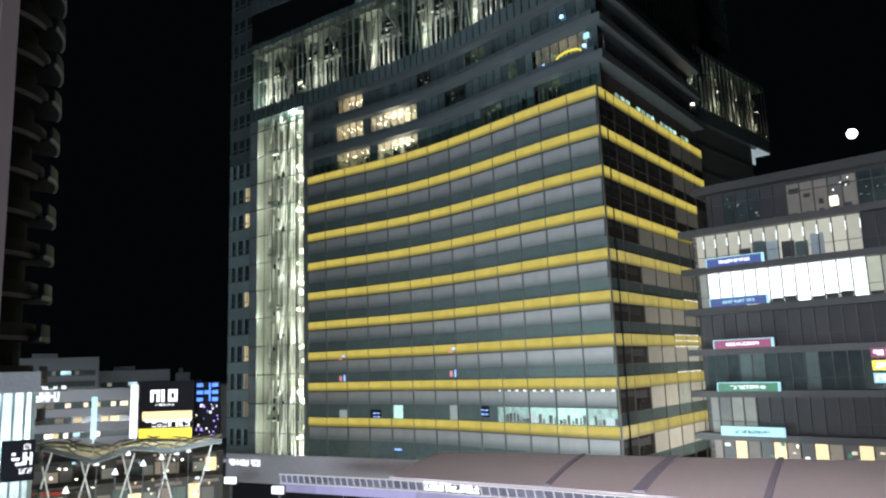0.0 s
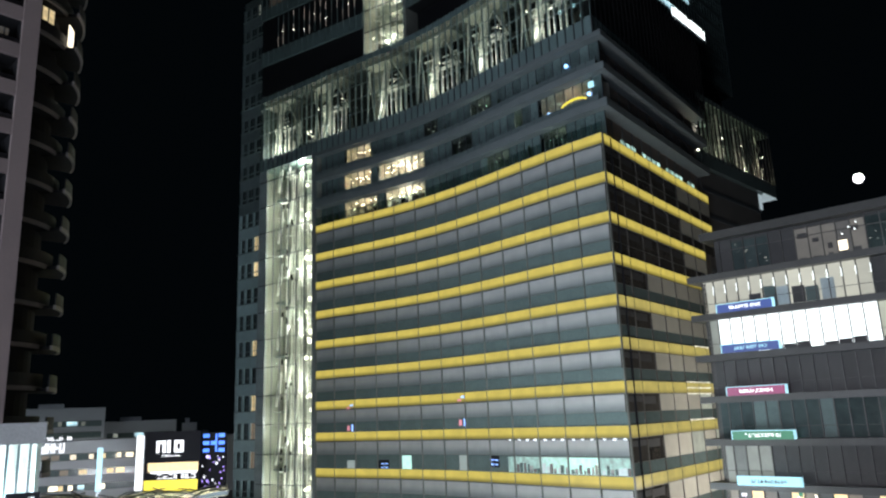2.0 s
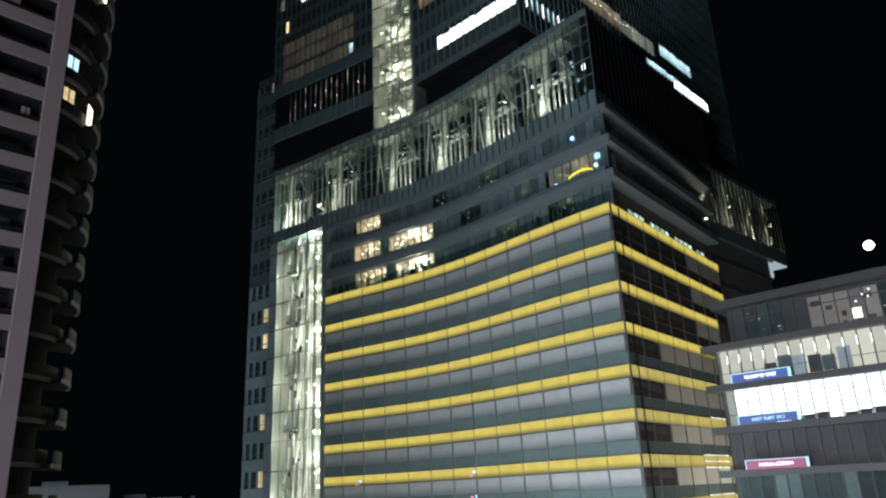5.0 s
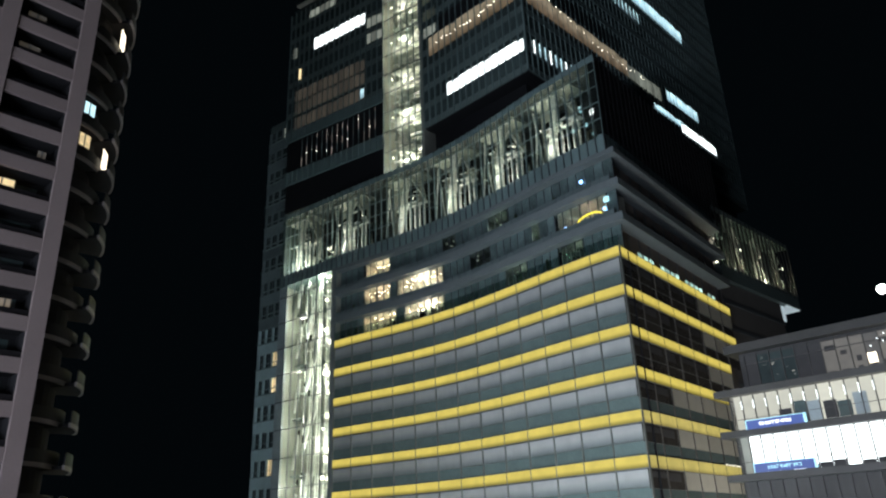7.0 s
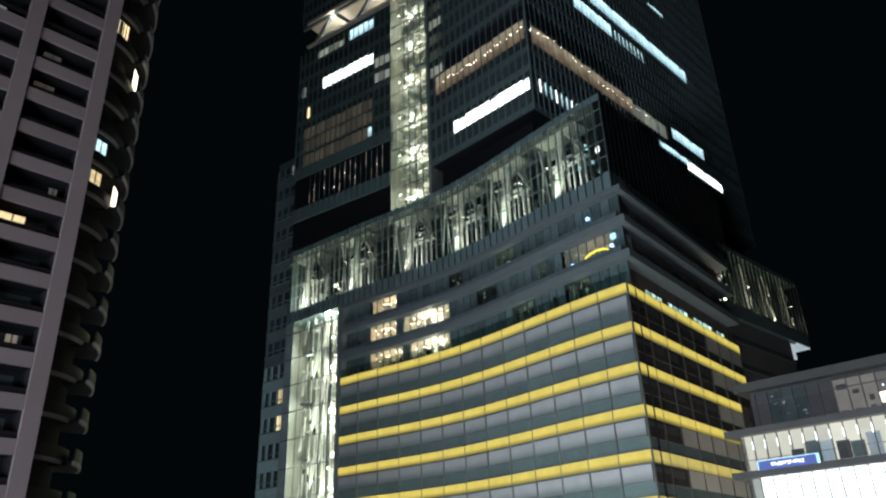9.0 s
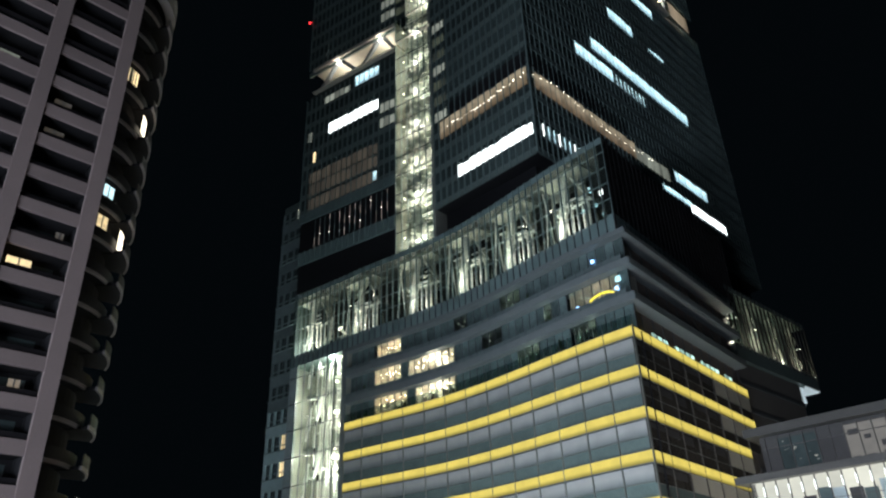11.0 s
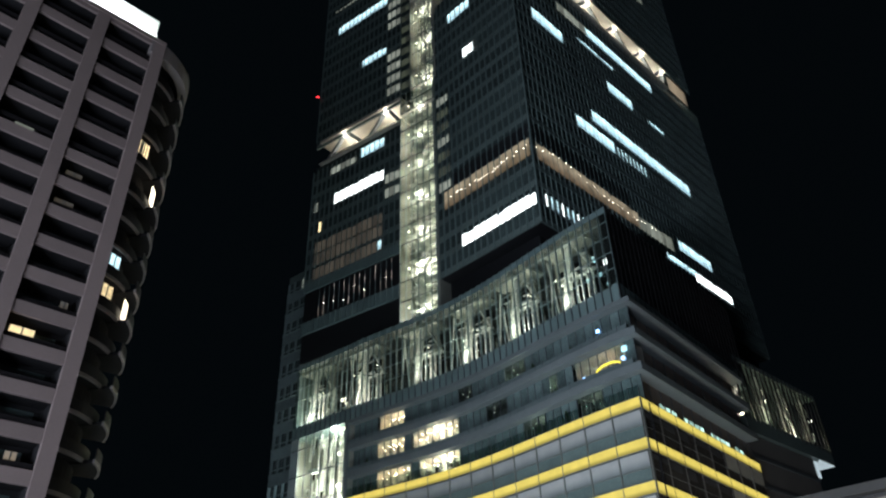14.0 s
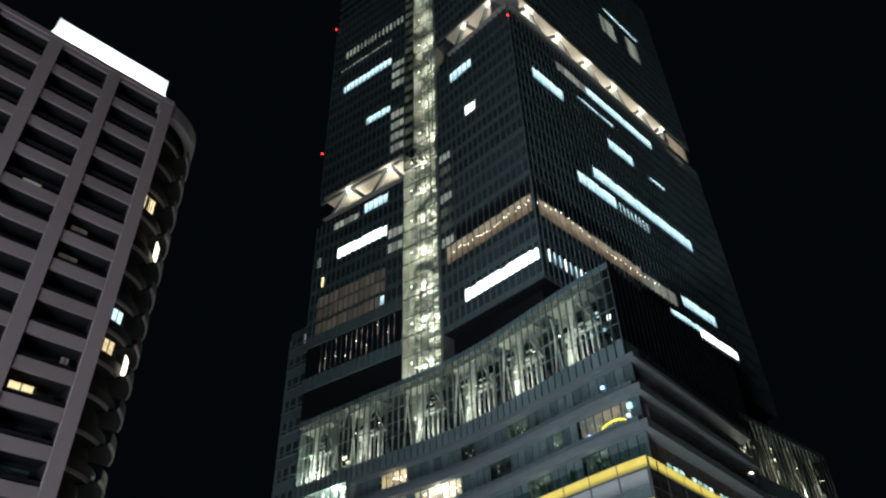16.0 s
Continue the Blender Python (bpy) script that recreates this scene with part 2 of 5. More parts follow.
def bar_text(face, parent, material, s0, s1, z0, z1, out, count, seed):
    """Lettering too small to read: bars and blocks of its size."""
    rnd = random.Random(seed)
    bm = bmesh.new()
    step = (s1 - s0) / count
    for i in range(count):
        a, b = s0 + i * step + step * 0.08, s0 + (i + 1) * step - step * 0.12
        h = z1 - z0
        for _ in range(3):
            if rnd.random() < 0.55:
                z = z0 + h * rnd.choice((0.0, 0.4, 0.8))
                face.box(bm, a, b, z, z + h * 0.2, out, out + 0.04)
            else:
                x = a + (b - a) * rnd.choice((0.0, 0.38, 0.75))
                face.box(bm, x, x + (b - a) * 0.25, z0, z1, out + 0.003, out + 0.045)
    return tagged(part("lettering", bm, material, parent), kind="stuff")


# ---- ground ----
bm = bmesh.new()
prism(bm, [(-2500, -2500), (2500, -2500), (2500, 2500), (-2500, 2500)], -0.5, 0.0)
tagged(part("ground", bm, ASPHALT), "dark asphalt city ground under the buildings", "ground", kind="structure")

# ---- the skyscraper: curved store podium, atrium, tower ----
tower = empty("skyscraper", "tall glass skyscraper with a yellow-striped store podium, at night", "skyscraper")

P0, P3, PL = Vector((21.18, 92.5)), Vector((-25.4, 134.8)), Vector((-39.2, 144.8))
CH = P3 - P0
IN = Vector((CH.y, -CH.x)).normalized()


def front(t):
    """The concave front of the podium in plan: 0 at the street corner, 1 where the atrium begins."""
    if t <= 1:
        return P0 + CH * t + IN * 2.8 * math.sin(math.pi * t ** 1.2) ** 1.5
    return P3 + (PL - P3) * (t - 1) / 0.28


BAYS = 13
FB = [Face.between(front(i / BAYS), front((i + 1) / BAYS)) for i in range(BAYS)]
RIGHT_END = Vector((46.6, 125.7))
RP = Face.between(P0, RIGHT_END)
RB_N = 8
RBAY = RP.length / RB_N
TOP = 54.6
# heads of the yellow bands, and the foot of the last storey
BAND = [54.6, 49.1, 43.6, 38.1, 32.55, 27.1, 21.6, 16.15, 10.05, 4.2]

# solid cores behind the facades
bm = bmesh.new()
prism(bm, [front(i / 26) + IN * 2.4 for i in range(27)] + [Vector((0, 190)), Vector((75, 165)), RIGHT_END - RP.n * 2.5, P0 - RP.n * 2.5 + IN * 2.4], 0, 54.4)
podium = part("podium", bm, DARK_WALL, tower)

for i, f in enumerate(FB):
    L = f.length
    f.piece("pane", STORE_GLASS, podium, 0.03, L - 0.03, 0, BAND[9], -0.45, -0.24)
    for k in range(9):
        zt, foot = BAND[k], BAND[k + 1]
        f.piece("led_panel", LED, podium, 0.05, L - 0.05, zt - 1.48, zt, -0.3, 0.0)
        f.piece("shadow_gap", FRAME, podium, 0.02, L - 0.02, zt - 1.68, zt - 1.48, -0.5, -0.26)
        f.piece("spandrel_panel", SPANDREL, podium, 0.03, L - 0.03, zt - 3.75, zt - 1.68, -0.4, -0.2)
        f.piece("pane", STORE_GLASS, podium, 0.03, L - 0.03, foot, zt - 3.75, -0.45, -0.24)
    f.piece("mullion", MULLION, podium, -0.055, 0.055, 0, TOP + 0.1, -0.3, 0.06)
    if i == BAYS - 1:
        f.piece("mullion", MULLION, podium, L - 0.07, L + 0.07, 0, TOP, -0.3, 0.06)
for zt in BAND[:9]:
    for f in FB:
        f.piece("transom", MULLION, podium, 0.09, f.length - 0.09, zt - 1.52, zt - 1.46, -0.3, 0.03)
        f.piece("transom", MULLION, podium, 0.09, f.length - 0.09, zt - 3.78, zt - 3.72, -0.3, -0.05)
        f.piece("transom", MULLION, podium, 0.09, f.length - 0.09, zt, zt + 0.06, -0.3, 0.05)

# lit display windows low on the front
SHOW = glow("shop_window_light", (0.62, 1.0, 0.92), 0.85, 0.7, (1.6, 1.6, 1.6))
for i, (a, b) in {0: (0, 1), 1: (0, 1), 2: (0, 1), 3: (0, 1), 4: (0.0, 0.3), 8: (0.5, 0.95)}.items():
    f = FB[i]
    z0, z1 = (8.7, 12.2) if i > 3 else (10.15, 12.25)
    f.piece("display_window", SHOW, podium, f.length * a + 0.1, f.length * b - 0.1, z0, z1, -0.22, -0.16)
    rd = random.Random(i)
    for j in range(7):
        x = f.length * (a + (b - a) * (0.05 + 0.13 * j))
        f.piece("display_panel", rd.choice((SPANDREL, STORE_GLASS, WING_PANEL, BALCONY)), podium, x, x + rd.uniform(0.15, 0.55) * (b - a) + 0.1, z0 + 0.05, z0 + rd.uniform(0.5, 1.4), -0.16, -0.1)
# shop screens, and reflections of the crossing's signs imitated by small glowing pieces
PALE_SCREEN = glow("pale_shop_screen", (0.72, 0.88, 0.85), 0.42, 0.2)
SIGN_BLUE = glow("blue_sign_and_reflection_glow", (0.25, 0.45, 1.0), 2.2, 0.3)
PINK_REFLECTION = glow("pink_sign_reflection_glow", (1.0, 0.35, 0.42), 0.8, 0.3)
for i, x, z in ((11, 0.2, 9.2), (6, 0.0, 10.1)):
    FB[i].piece("shop_screen", PALE_SCREEN, podium, x + 0.1, x + 1.8, z, z + 2.2, -0.2, -0.12)
for i, x, z in ((9, 2.5, 9.9), (4, 3.2, 10.7)):
    FB[i].piece("dark_screen", INK, podium, x, min(x + 3.0, FB[i].length - 0.1), z, z + 1.6, -0.2, -0.12)
    for q in range(4):
        FB[i].piece("screen_light", SIGN_BLUE, podium, x + 0.2 + 0.8 * (q % 2), x + 0.8 + 0.8 * (q % 2), z + 0.3 + 0.6 * (q // 2), z + 0.48 + 0.6 * (q // 2), -0.12, -0.08)
# painted reflections: glowing blue and pink bits on the glass and bands
for i, x, z in ((11, 0.6, 16.3), (6, 0.2, 16.6)):
    FB[i].piece("screen_light", SIGN_BLUE, podium, x, x + 0.3, z, z + 1.1, -0.14, -0.08)
    FB[i].piece("screen_light", PINK_REFLECTION, podium, x + 0.75, x + 1.3, z + 0.05, z + 0.95, -0.14, -0.08)
    FB[i].piece("screen_light", SIGN_BLUE, podium, x - 0.1, x + 0.5, z + 4.2, z + 4.5, 0.02, 0.06)
    FB[i].piece("screen_light", PINK_REFLECTION, podium, x + 0.5, x + 1.3, z + 3.7, z + 4.1, 0.02, 0.06)
FB[8].piece("screen_light", SIGN_BLUE, podium, 2.9, 4.4, 5.0, 5.25, -0.12, -0.06)
SCREEN = glow("store_lamp", (0.85, 0.9, 1.0), 2.2, 0.3)
for j in range(13):
    f = FB[j // 3]
    f.piece("downlight", SCREEN, podium, 0.6 + (j % 3) * 1.5, 1.0 + (j % 3) * 1.5, 14.42, 14.6, -0.2, -0.1)

BROWN_FRAME = solid("brown_side_mullion", (0.095, 0.083, 0.07), 0.5, vary=0.2)
BROWN_GLASS = solid("brown_side_glazing", (0.072, 0.064, 0.056), 0.1, vary=0.4, scale=0.3, fine=2, bump=0)
PALE_DASH = glow("lamp_and_reflection_glow", (1.0, 0.97, 0.80), 1.1, 0.4)
ROOM = glow("lit_office_room", (0.95, 1.0, 0.80), 0.42, 0.6, (0.6, 0.6, 0.6))
# the side street front
for k in range(9):
    zt, foot = BAND[k], BAND[k + 1]
    n = RB_N if k < 2 else RB_N - 1
    for i in range(n):
        a, b = i * RBAY + 0.05, (i + 1) * RBAY - 0.05
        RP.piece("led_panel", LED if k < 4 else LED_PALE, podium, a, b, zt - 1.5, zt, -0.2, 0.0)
        dark = i < (5 if k < 3 else 2)
        lit = k in (6, 7) and i >= 4
        RP.piece("pane" if dark or lit else "spandrel_panel", BROWN_GLASS if dark else ROOM if lit and (i + k) % 2 else BEIGE, podium, a, b, foot + 1.58, zt - 1.6, -0.3, -0.1)
        RP.piece("pane", STORE_GLASS if k > 2 else BROWN_GLASS, podium, a, b, foot, foot + 1.58, -0.3, -0.12)
        if dark:
            RP.piece("blind", BLIND, podium, a + 0.3, b - 0.2 - 0.9 * (i * 7 % 3), zt - 2.6 - 0.3 * (i % 3), zt - 1.9, -0.1, -0.08)
    RP.piece("transom", MULLION, podium, 0.1, n * RBAY, zt - 1.6, zt - 1.5, -0.3, 0.03)
    RP.piece("transom", MULLION, podium, 0.1, n * RBAY, foot + 1.55, foot + 1.61, -0.3, -0.06)
    RP.piece("transom", MULLION, podium, 0.1, n * RBAY, zt, zt + 0.05, -0.3, 0.03)
for i in range(1, RB_N):
    RP.piece("mullion", BROWN_FRAME, podium, i * RBAY - 0.06, i * RBAY + 0.06, 0, TOP, -0.3, 0.03)
# neon reflected in the side glazing, imitated by rows of glowing dashes
for k, (i0, i1, rows) in {5: (5, 7, 1), 6: (4, 6, 3), 7: (4, 6, 1)}.items():
    for q in range(rows):
        z = BAND[k] + 0.2 - 0.85 * q
        for j in range(4 * (i1 - i0)):
            RP.piece("tube_lamp", PALE_DASH, podium, i0 * RBAY + j * RBAY / 4 + 0.15, i0 * RBAY + (j + 1) * RBAY / 4 - 0.15, z - 0.18, z, 0.02, 0.05)

# ---- terrace floors over the stripes ----
bm = bmesh.new()
prism(bm, [front(i / 26) + IN * 5.2 for i in range(4, 27)] + [front(4 / 26) + IN * 14], TOP, 69.3)
part("terrace_wall", bm, DARK_WALL, tower)
LIT_ROOMS = ((0.785, 0.89, 2, "warm"), (0.60, 0.765, 1, "bright"), (0.80, 0.90, 1, "warm"), (0.60, 0.74, 0, "bright"), (0.78, 0.90, 0, "warm"),
             (0.34, 0.42, 2, "dim"), (0.02, 0.17, 1, "amber"), (0.22, 0.26, 1, "dim"), (0.40, 0.50, 1, "dim"), (0.28, 0.36, 0, "dim"), (0.55, 0.60, 2, "dim"), (0.1, 0.17, 0, "dim"))
SLABS = [(58.2, 59.4), (63.6, 64.7), (68.7, 69.5)]
for z0, z1 in SLABS:
    bm = bmesh.new()
    pts = [front(i / 39) - IN * 0.1 for i in range(40)]
    pts[0] = P0 - IN * 0.1 + RP.n * 1.2
    end = RP.at(41.0, 0, 1.2).to_2d()
    prism(bm, pts + [p + IN * 3.0 for p in reversed(pts[2:])] + [RP.at(3.5, 0, -3.4).to_2d(), RP.at(41.0, 0, -3.4).to_2d(), end], z0, z1)
    part("slab_edge", bm, SLAB, tower, "long pale terrace slab wrapping the corner")
for zi in range(3):
    z0, z1 = (TOP + 0.1, SLABS[1][0], SLABS[2][0])[0] if zi == 0 else SLABS[zi - 1][1], SLABS[zi][0]
    for i in range(39):
        f = Face.between(front(i / 39) + IN * 1.45, front((i + 1) / 39) + IN * 1.45)
        seen = any(a <= (i + 0.5) / 39 < b and zi == k for a, b, k, _ in LIT_ROOMS)
        f.piece("pane", ATRIUM_GLASS if seen else TERRACE_GLASS, tower, 0.04, f.length - 0.04, z0, z1, 0, 0.06)
        f.piece("mullion", FRAME, tower, -0.04, 0.04, z0, z1, 0, 0.2)
    RP.piece("soffit_wall", SOFFIT, tower, 1.6, 40.5, z0, z1, -1.4, -0.9)
    for i in range(39):
        f = Face.between(front(i / 39), front((i + 1) / 39))
        low = TOP + 0.1 if zi == 0 else z0
        f.piece("balustrade_panel", RAIL_GLASS if zi == 0 else BALUSTRADE, tower, 0.03, f.length - 0.03, low, low + (1.5 if zi == 0 else 0.75), -0.12, -0.06)
        f.piece("baluster", FRAME, tower, -0.03, 0.03, low, low + (1.6 if zi == 0 else 1.15), -0.14, -0.02)
    for j in range(12):
        RP.piece("mullion", FRAME, tower, 2 + j * 3.4, 2.15 + j * 3.4, z0, z1, -0.9, -0.8)


ROOM_WALL = solid("warm_room_wall", (0.74, 0.68, 0.60), 0.7, vary=0.3, scale=0.8)
CEIL_WARM = glow("warm_ceiling_lamp", (1.0, 0.86, 0.66), 12.0, 0.5)
CEIL_DIM = glow("dim_ceiling_lamp", (0.85, 1.0, 0.85), 0.8, 0.5)


def lit_room(t0, t1, storey, mood, seed):
    """A furnished room behind the terrace glass, lit by lamps under its ceiling."""
    rnd = random.Random(seed)
    z0, z1 = ((TOP + 0.1, 58.2), (59.4, 63.6), (64.7, 68.7))[storey]
    f = Face.between(front(t0) + IN * 1.45, front(t1) + IN * 1.45)
    L = f.length
    bm = bmesh.new()
    f.box(bm, 0, L, z0, z1, -3.4, -3.2)
    f.box(bm, -0.15, 0, z0, z1, -3.4, -0.1)
    f.box(bm, L, L + 0.15, z0, z1, -3.4, -0.1)
    f.box(bm, 0, L, z1 - 0.12, z1, -3.2, -0.1)
    f.box(bm, 0, L, z0, z0 + 0.3, -3.2, -0.1)
    # dim rooms get dark walls: their low light is put into the colour
    room = part("lit_room", bm, ROOM_WALL if mood != "dim" else HALL_DARK, tower)
    lampm = CEIL_DIM if mood in ("dim", "amber") else CEIL_WARM
    if mood != "dim" or seed % 2:
        lamp("room_lamp", "POINT", Matrix.Translation(f.at(L / 2, z1 - 1.1, -1.3)), {"warm": 120, "bright": 700, "amber": 40, "dim": 70}[mood], (1.0, 0.72, 0.60) if mood == "amber" else (1.0, 0.78, 0.52) if mood == "warm" else (1.0, 0.86, 0.68) if mood != "dim" else (0.8, 1.0, 0.85), 0.3)
    n = max(2, round(L / {"bright": 0.9, "dim": 3.0}.get(mood, 1.4)))
    for j in range(n):
        s = L * (j + 0.5) / n
        for q in range(2):
            z, y = z1 - 0.3 - rnd.uniform(0, 0.9), -0.5 - rnd.uniform(0, 1.8)
            f.piece("ceiling_lamp", lampm, room, s - 0.07, s + 0.07, z, z + 0.13, y - 0.14, y)
    for j in range(round(L / 1.1)):
        s = rnd.uniform(0.2, L - 0.8)
        f.piece("furniture", rnd.choice((SOFFIT, DARK_WALL, BEIGE, SOFFIT)), room, s, s + rnd.uniform(0.3, 0.9), z0 + 0.3, z0 + rnd.uniform(0.9, 2.0), -2.6 + rnd.uniform(0, 1.2), -1.2)


for k, (a, b, storey, mood) in enumerate(LIT_ROOMS):
    lit_room(a, b, storey, mood, k)
for j in range(16):
    if j % 5 != 3:
        RP.piece("lit_window", SHOW, tower, 8 + j * 1.9, 9.3 + j * 1.9, 55.5, 56.05, -0.9, -0.85)
# bar with a curved lamp at the corner
fc = Face.between(front(0.035) + IN * 1.3, front(0.12) + IN * 1.3)
bm = bmesh.new()
arc = [(math.cos(math.pi * q / 12), math.sin(math.pi * q / 12)) for q in range(13)]
plate(bm, fc, [(2.6 - 2.3 * c, 60.55 + 0.95 * d) for c, d in arc] + [(2.6 - 2.05 * c, 60.55 + 0.72 * d) for c, d in reversed(arc)], 0.05, 0.15)
part("arch_lamp", bm, YELLOW_SIGN, tower, "curved yellow bar lamp")
for t, z, m, w in ((0.03, 61.2, BLUE_LAMP, 0.4), (0.145, 60.6, BLUE_LAMP, 0.35), (0.085, 66.8, BLUE_LAMP, 0.45), (0.02, 62.5, CYAN_SIGN, 0.8)):
    fq = Face.between(front(t), front(t + 0.02))
    tl = empty("terrace_lamp", "small bluish-white lamp on a high terrace", "lamp", "terrace lamps")
    fq.piece("lens", m, tl, 0, w, z - w / 2, z + w / 2, -1.2, -1.0)
    fq.piece("bracket", FRAME, tl, w * 0.4, w * 0.5, z + w / 2, z + w / 2 + 0.6, -1.2, -1.1)

LEAF = solid("dark_terrace_foliage", (0.045, 0.075, 0.04), 0.7, vary=0.4, scale=2.0)
shrub = None
for k, (t, z, h) in enumerate(((0.30, 64.7, 1.9), (0.17, 64.7, 1.6), (0.235, 59.4, 2.2), (0.46, 59.4, 1.8), (0.50, 64.7, 1.5), (0.93, 59.4, 1.8), (0.68, 59.4, 1.4), (0.30, 54.7, 2.0), (0.21, 54.7, 2.3), (0.92, 54.7, 1.6))):
    p = front(t) + IN * 0.75
    if shrub is None:
        rs = random.Random(21)
        shrub = empty("potted_shrub", "dark green terrace shrub in a grey planter", "plant", "shrubs on the terraces")
        bm = bmesh.new()
        bmesh.ops.create_cone(bm, cap_ends=True, segments=12, radius1=0.28, radius2=0.36, depth=0.5, matrix=Matrix.Translation((0, 0, 0.25)))
        part("planter", bm, FRAME, shrub)
        bm = bmesh.new()
        for q in range(170):
            zz = 0.5 + 1.5 * rs.random()
            r = 0.5 * (1 - ((zz - 0.5) / 1.6) ** 1.5) * rs.uniform(0.35, 1.0)
            a = rs.uniform(0, 2 * math.pi)
            m = pose(r * math.cos(a), r * math.sin(a), zz, rs.uniform(-60, 60), rs.uniform(-60, 60), rs.uniform(0, 360))
            bmesh.ops.create_cone(bm, cap_ends=False, segments=3, radius1=0.09, radius2=0.01, depth=0.2, matrix=m)
        tagged(part("foliage", bm, LEAF, shrub), kind="stuff")
        shrub.matrix_world = Matrix.Translation((p.x, p.y, z)) @ Matrix.Scale(h / 2.0, 4)
    else:
        copy_thing(shrub, Matrix.Translation((p.x, p.y, z)) @ Matrix.Scale(h / 2.0, 4))

# ---- ribbed glass apron and the truss hall over it ----
NR = 54
HALL_TOP = 86.0
T_END = 1.28
bm = bmesh.new()
pts = [front(T_END * i / 60) for i in range(61)]
CD = CH.normalized()


def inner(depth):
    """The front moved into the building, drawn in from the side street at the corner."""
    return [p + IN * depth + CD * 2.2 * (1 - i / 60) for i, p in enumerate(pts)][::-1]


prism(bm, [p + IN * 0.3 for p in pts] + inner(9), 69.5, 72.0)
hall = part("hall_floor", bm, APRON, tower)
# roof in the dark wall colour: a dim underside put into it
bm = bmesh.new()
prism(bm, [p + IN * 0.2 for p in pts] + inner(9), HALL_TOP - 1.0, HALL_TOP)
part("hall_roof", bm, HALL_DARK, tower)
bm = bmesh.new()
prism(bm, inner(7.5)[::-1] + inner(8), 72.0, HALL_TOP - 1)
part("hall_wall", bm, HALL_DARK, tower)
for i in range(NR):
    f = Face.between(front(T_END * i / NR), front(T_END * (i + 1) / NR))
    f.piece("apron_panel", APRON, hall, 0.12, f.length - 0.12, 69.4, 72.0, -0.3, -0.05)
    f.piece("joint", FRAME, hall, -0.12, 0.12, 69.4, 72.0, -0.32, -0.16)
    f.piece("pane", ATRIUM_GLASS, hall, 0.03, f.length - 0.03, 72.0, HALL_TOP, -0.12, -0.1)
    f.piece("fin", FIN, hall, -0.04, 0.04, 72.0, HALL_TOP + 0.04, -0.15, 0.16)
    f.piece("fin", FRAME, hall, -0.04, 0.04, 69.4, 72.0, -0.16, 0.1)
    for z in (74.8, 77.6, 80.4, 83.2):
        f.piece("transom", FIN, hall, 0.04, f.length - 0.04, z, z + 0.07, -0.14, 0.02)
for i, t in enumerate((0.165, 0.364, 0.55, 0.744, 0.979, 1.215)):
    f = Face.between(front(t), front(min(t + 0.03, T_END)))
    rl = random.Random(70 + i)
    bm = bmesh.new()
    plate(bm, f, [(1.1, 72), (1.7, 72), (0.9, 77.6), (-0.5, 77.6)], -2.5, -1.9)
    plate(bm, f, [(-0.5, 77.7), (0.9, 77.7), (0.35, 80.5), (-0.5, 85), (-1.2, 85), (-0.9, 81)], -2.5, -1.9)
    part("truss_column", bm, STEEL, hall, "white bent truss column lit from below")
    # rear column in the greyer wall material: half light put into its colour
    bm = bmesh.new()
    plate(bm, f, [(-5.6, 72), (-5.0, 72), (-2.2, 84.6), (-3.0, 84.6)], -4.2, -3.8)
    part("truss_column", bm, HALL, hall, "slanted rear truss column, coloured darker for half light")
    for j in range(5):
        x = 0.1 - j * 1.15
        f.piece("inner_post", STEEL, hall, x - 0.12, x + 0.12, 72, 78.2, -2.9, -2.6)
    f.piece("gallery_beam", STEEL, hall, -5.2, 2.0, 78.2, 78.5, -3.1, -2.4)
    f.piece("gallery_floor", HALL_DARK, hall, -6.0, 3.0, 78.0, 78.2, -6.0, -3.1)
    # near-black slabs make the hall's dark gaps by colour, not by depth
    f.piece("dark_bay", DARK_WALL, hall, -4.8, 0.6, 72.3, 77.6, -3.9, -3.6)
    f.piece("pale_screen", HALL, hall, 2.0, 4.4, 72.1, 84.6, -4.6, -4.4)
    f.piece("pale_screen", HALL, hall, -2.4, -0.6, 79.0, 84.6, -5.6, -5.4)
    f.piece("lit_ceiling_panel", HALL, hall, -4.6, 4.2, 84.3, 84.9, -5.2, -1.4)
    for j in range(4):
        x, z = rl.uniform(-4.6, 2.6), rl.uniform(79.2, 82.5)
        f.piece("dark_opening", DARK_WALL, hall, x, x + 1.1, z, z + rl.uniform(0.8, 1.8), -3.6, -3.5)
        f.piece("ledge", STEEL, hall, x - 0.1, x + 1.3, z - 0.16, z, -3.5, -3.2)
    for a, b in (((-4.6, 78.5), (-1.2, 84.6)), ((2.2, 78.5), (-0.8, 84.4)), ((3.4, 72), (5.0, 84.4)), ((5.6, 74), (4.6, 84.4))):
        bm = bmesh.new()
        f.beam(bm, a, b, 0.22, -3.0 - rl.uniform(0, 0.8), 0.2)
        part("strut", bm, STEEL, hall)
    for j in range(3):
        x, z = rl.uniform(-4.5, 1.0), rl.choice((72.3, 78.6, 78.7))
        f.piece("lit_ledge", STEEL, hall, x, x + rl.uniform(0.6, 1.4), z, z + 0.3, -2.4, -1.9)
    for j in range(2):
        x, z = rl.uniform(-4, 4), rl.uniform(78.6, 80)
        f.piece("lamp_lens", SPARK, hall, x, x + 0.16, z, z + 0.16, -2.3, -2.2)
    lamp("uplight", "SPOT", look(f.at(1.9, 72.3, -0.9), f.at(0.3, 82, -2.3)), 4200, (0.97, 0.98, 0.84), 0.4, spot=62)
    lamp("hall_light", "POINT", Matrix.Translation(f.at(-2.4, 74.0, -1.3)), 260, (1.0, 0.97, 0.87), 0.5)
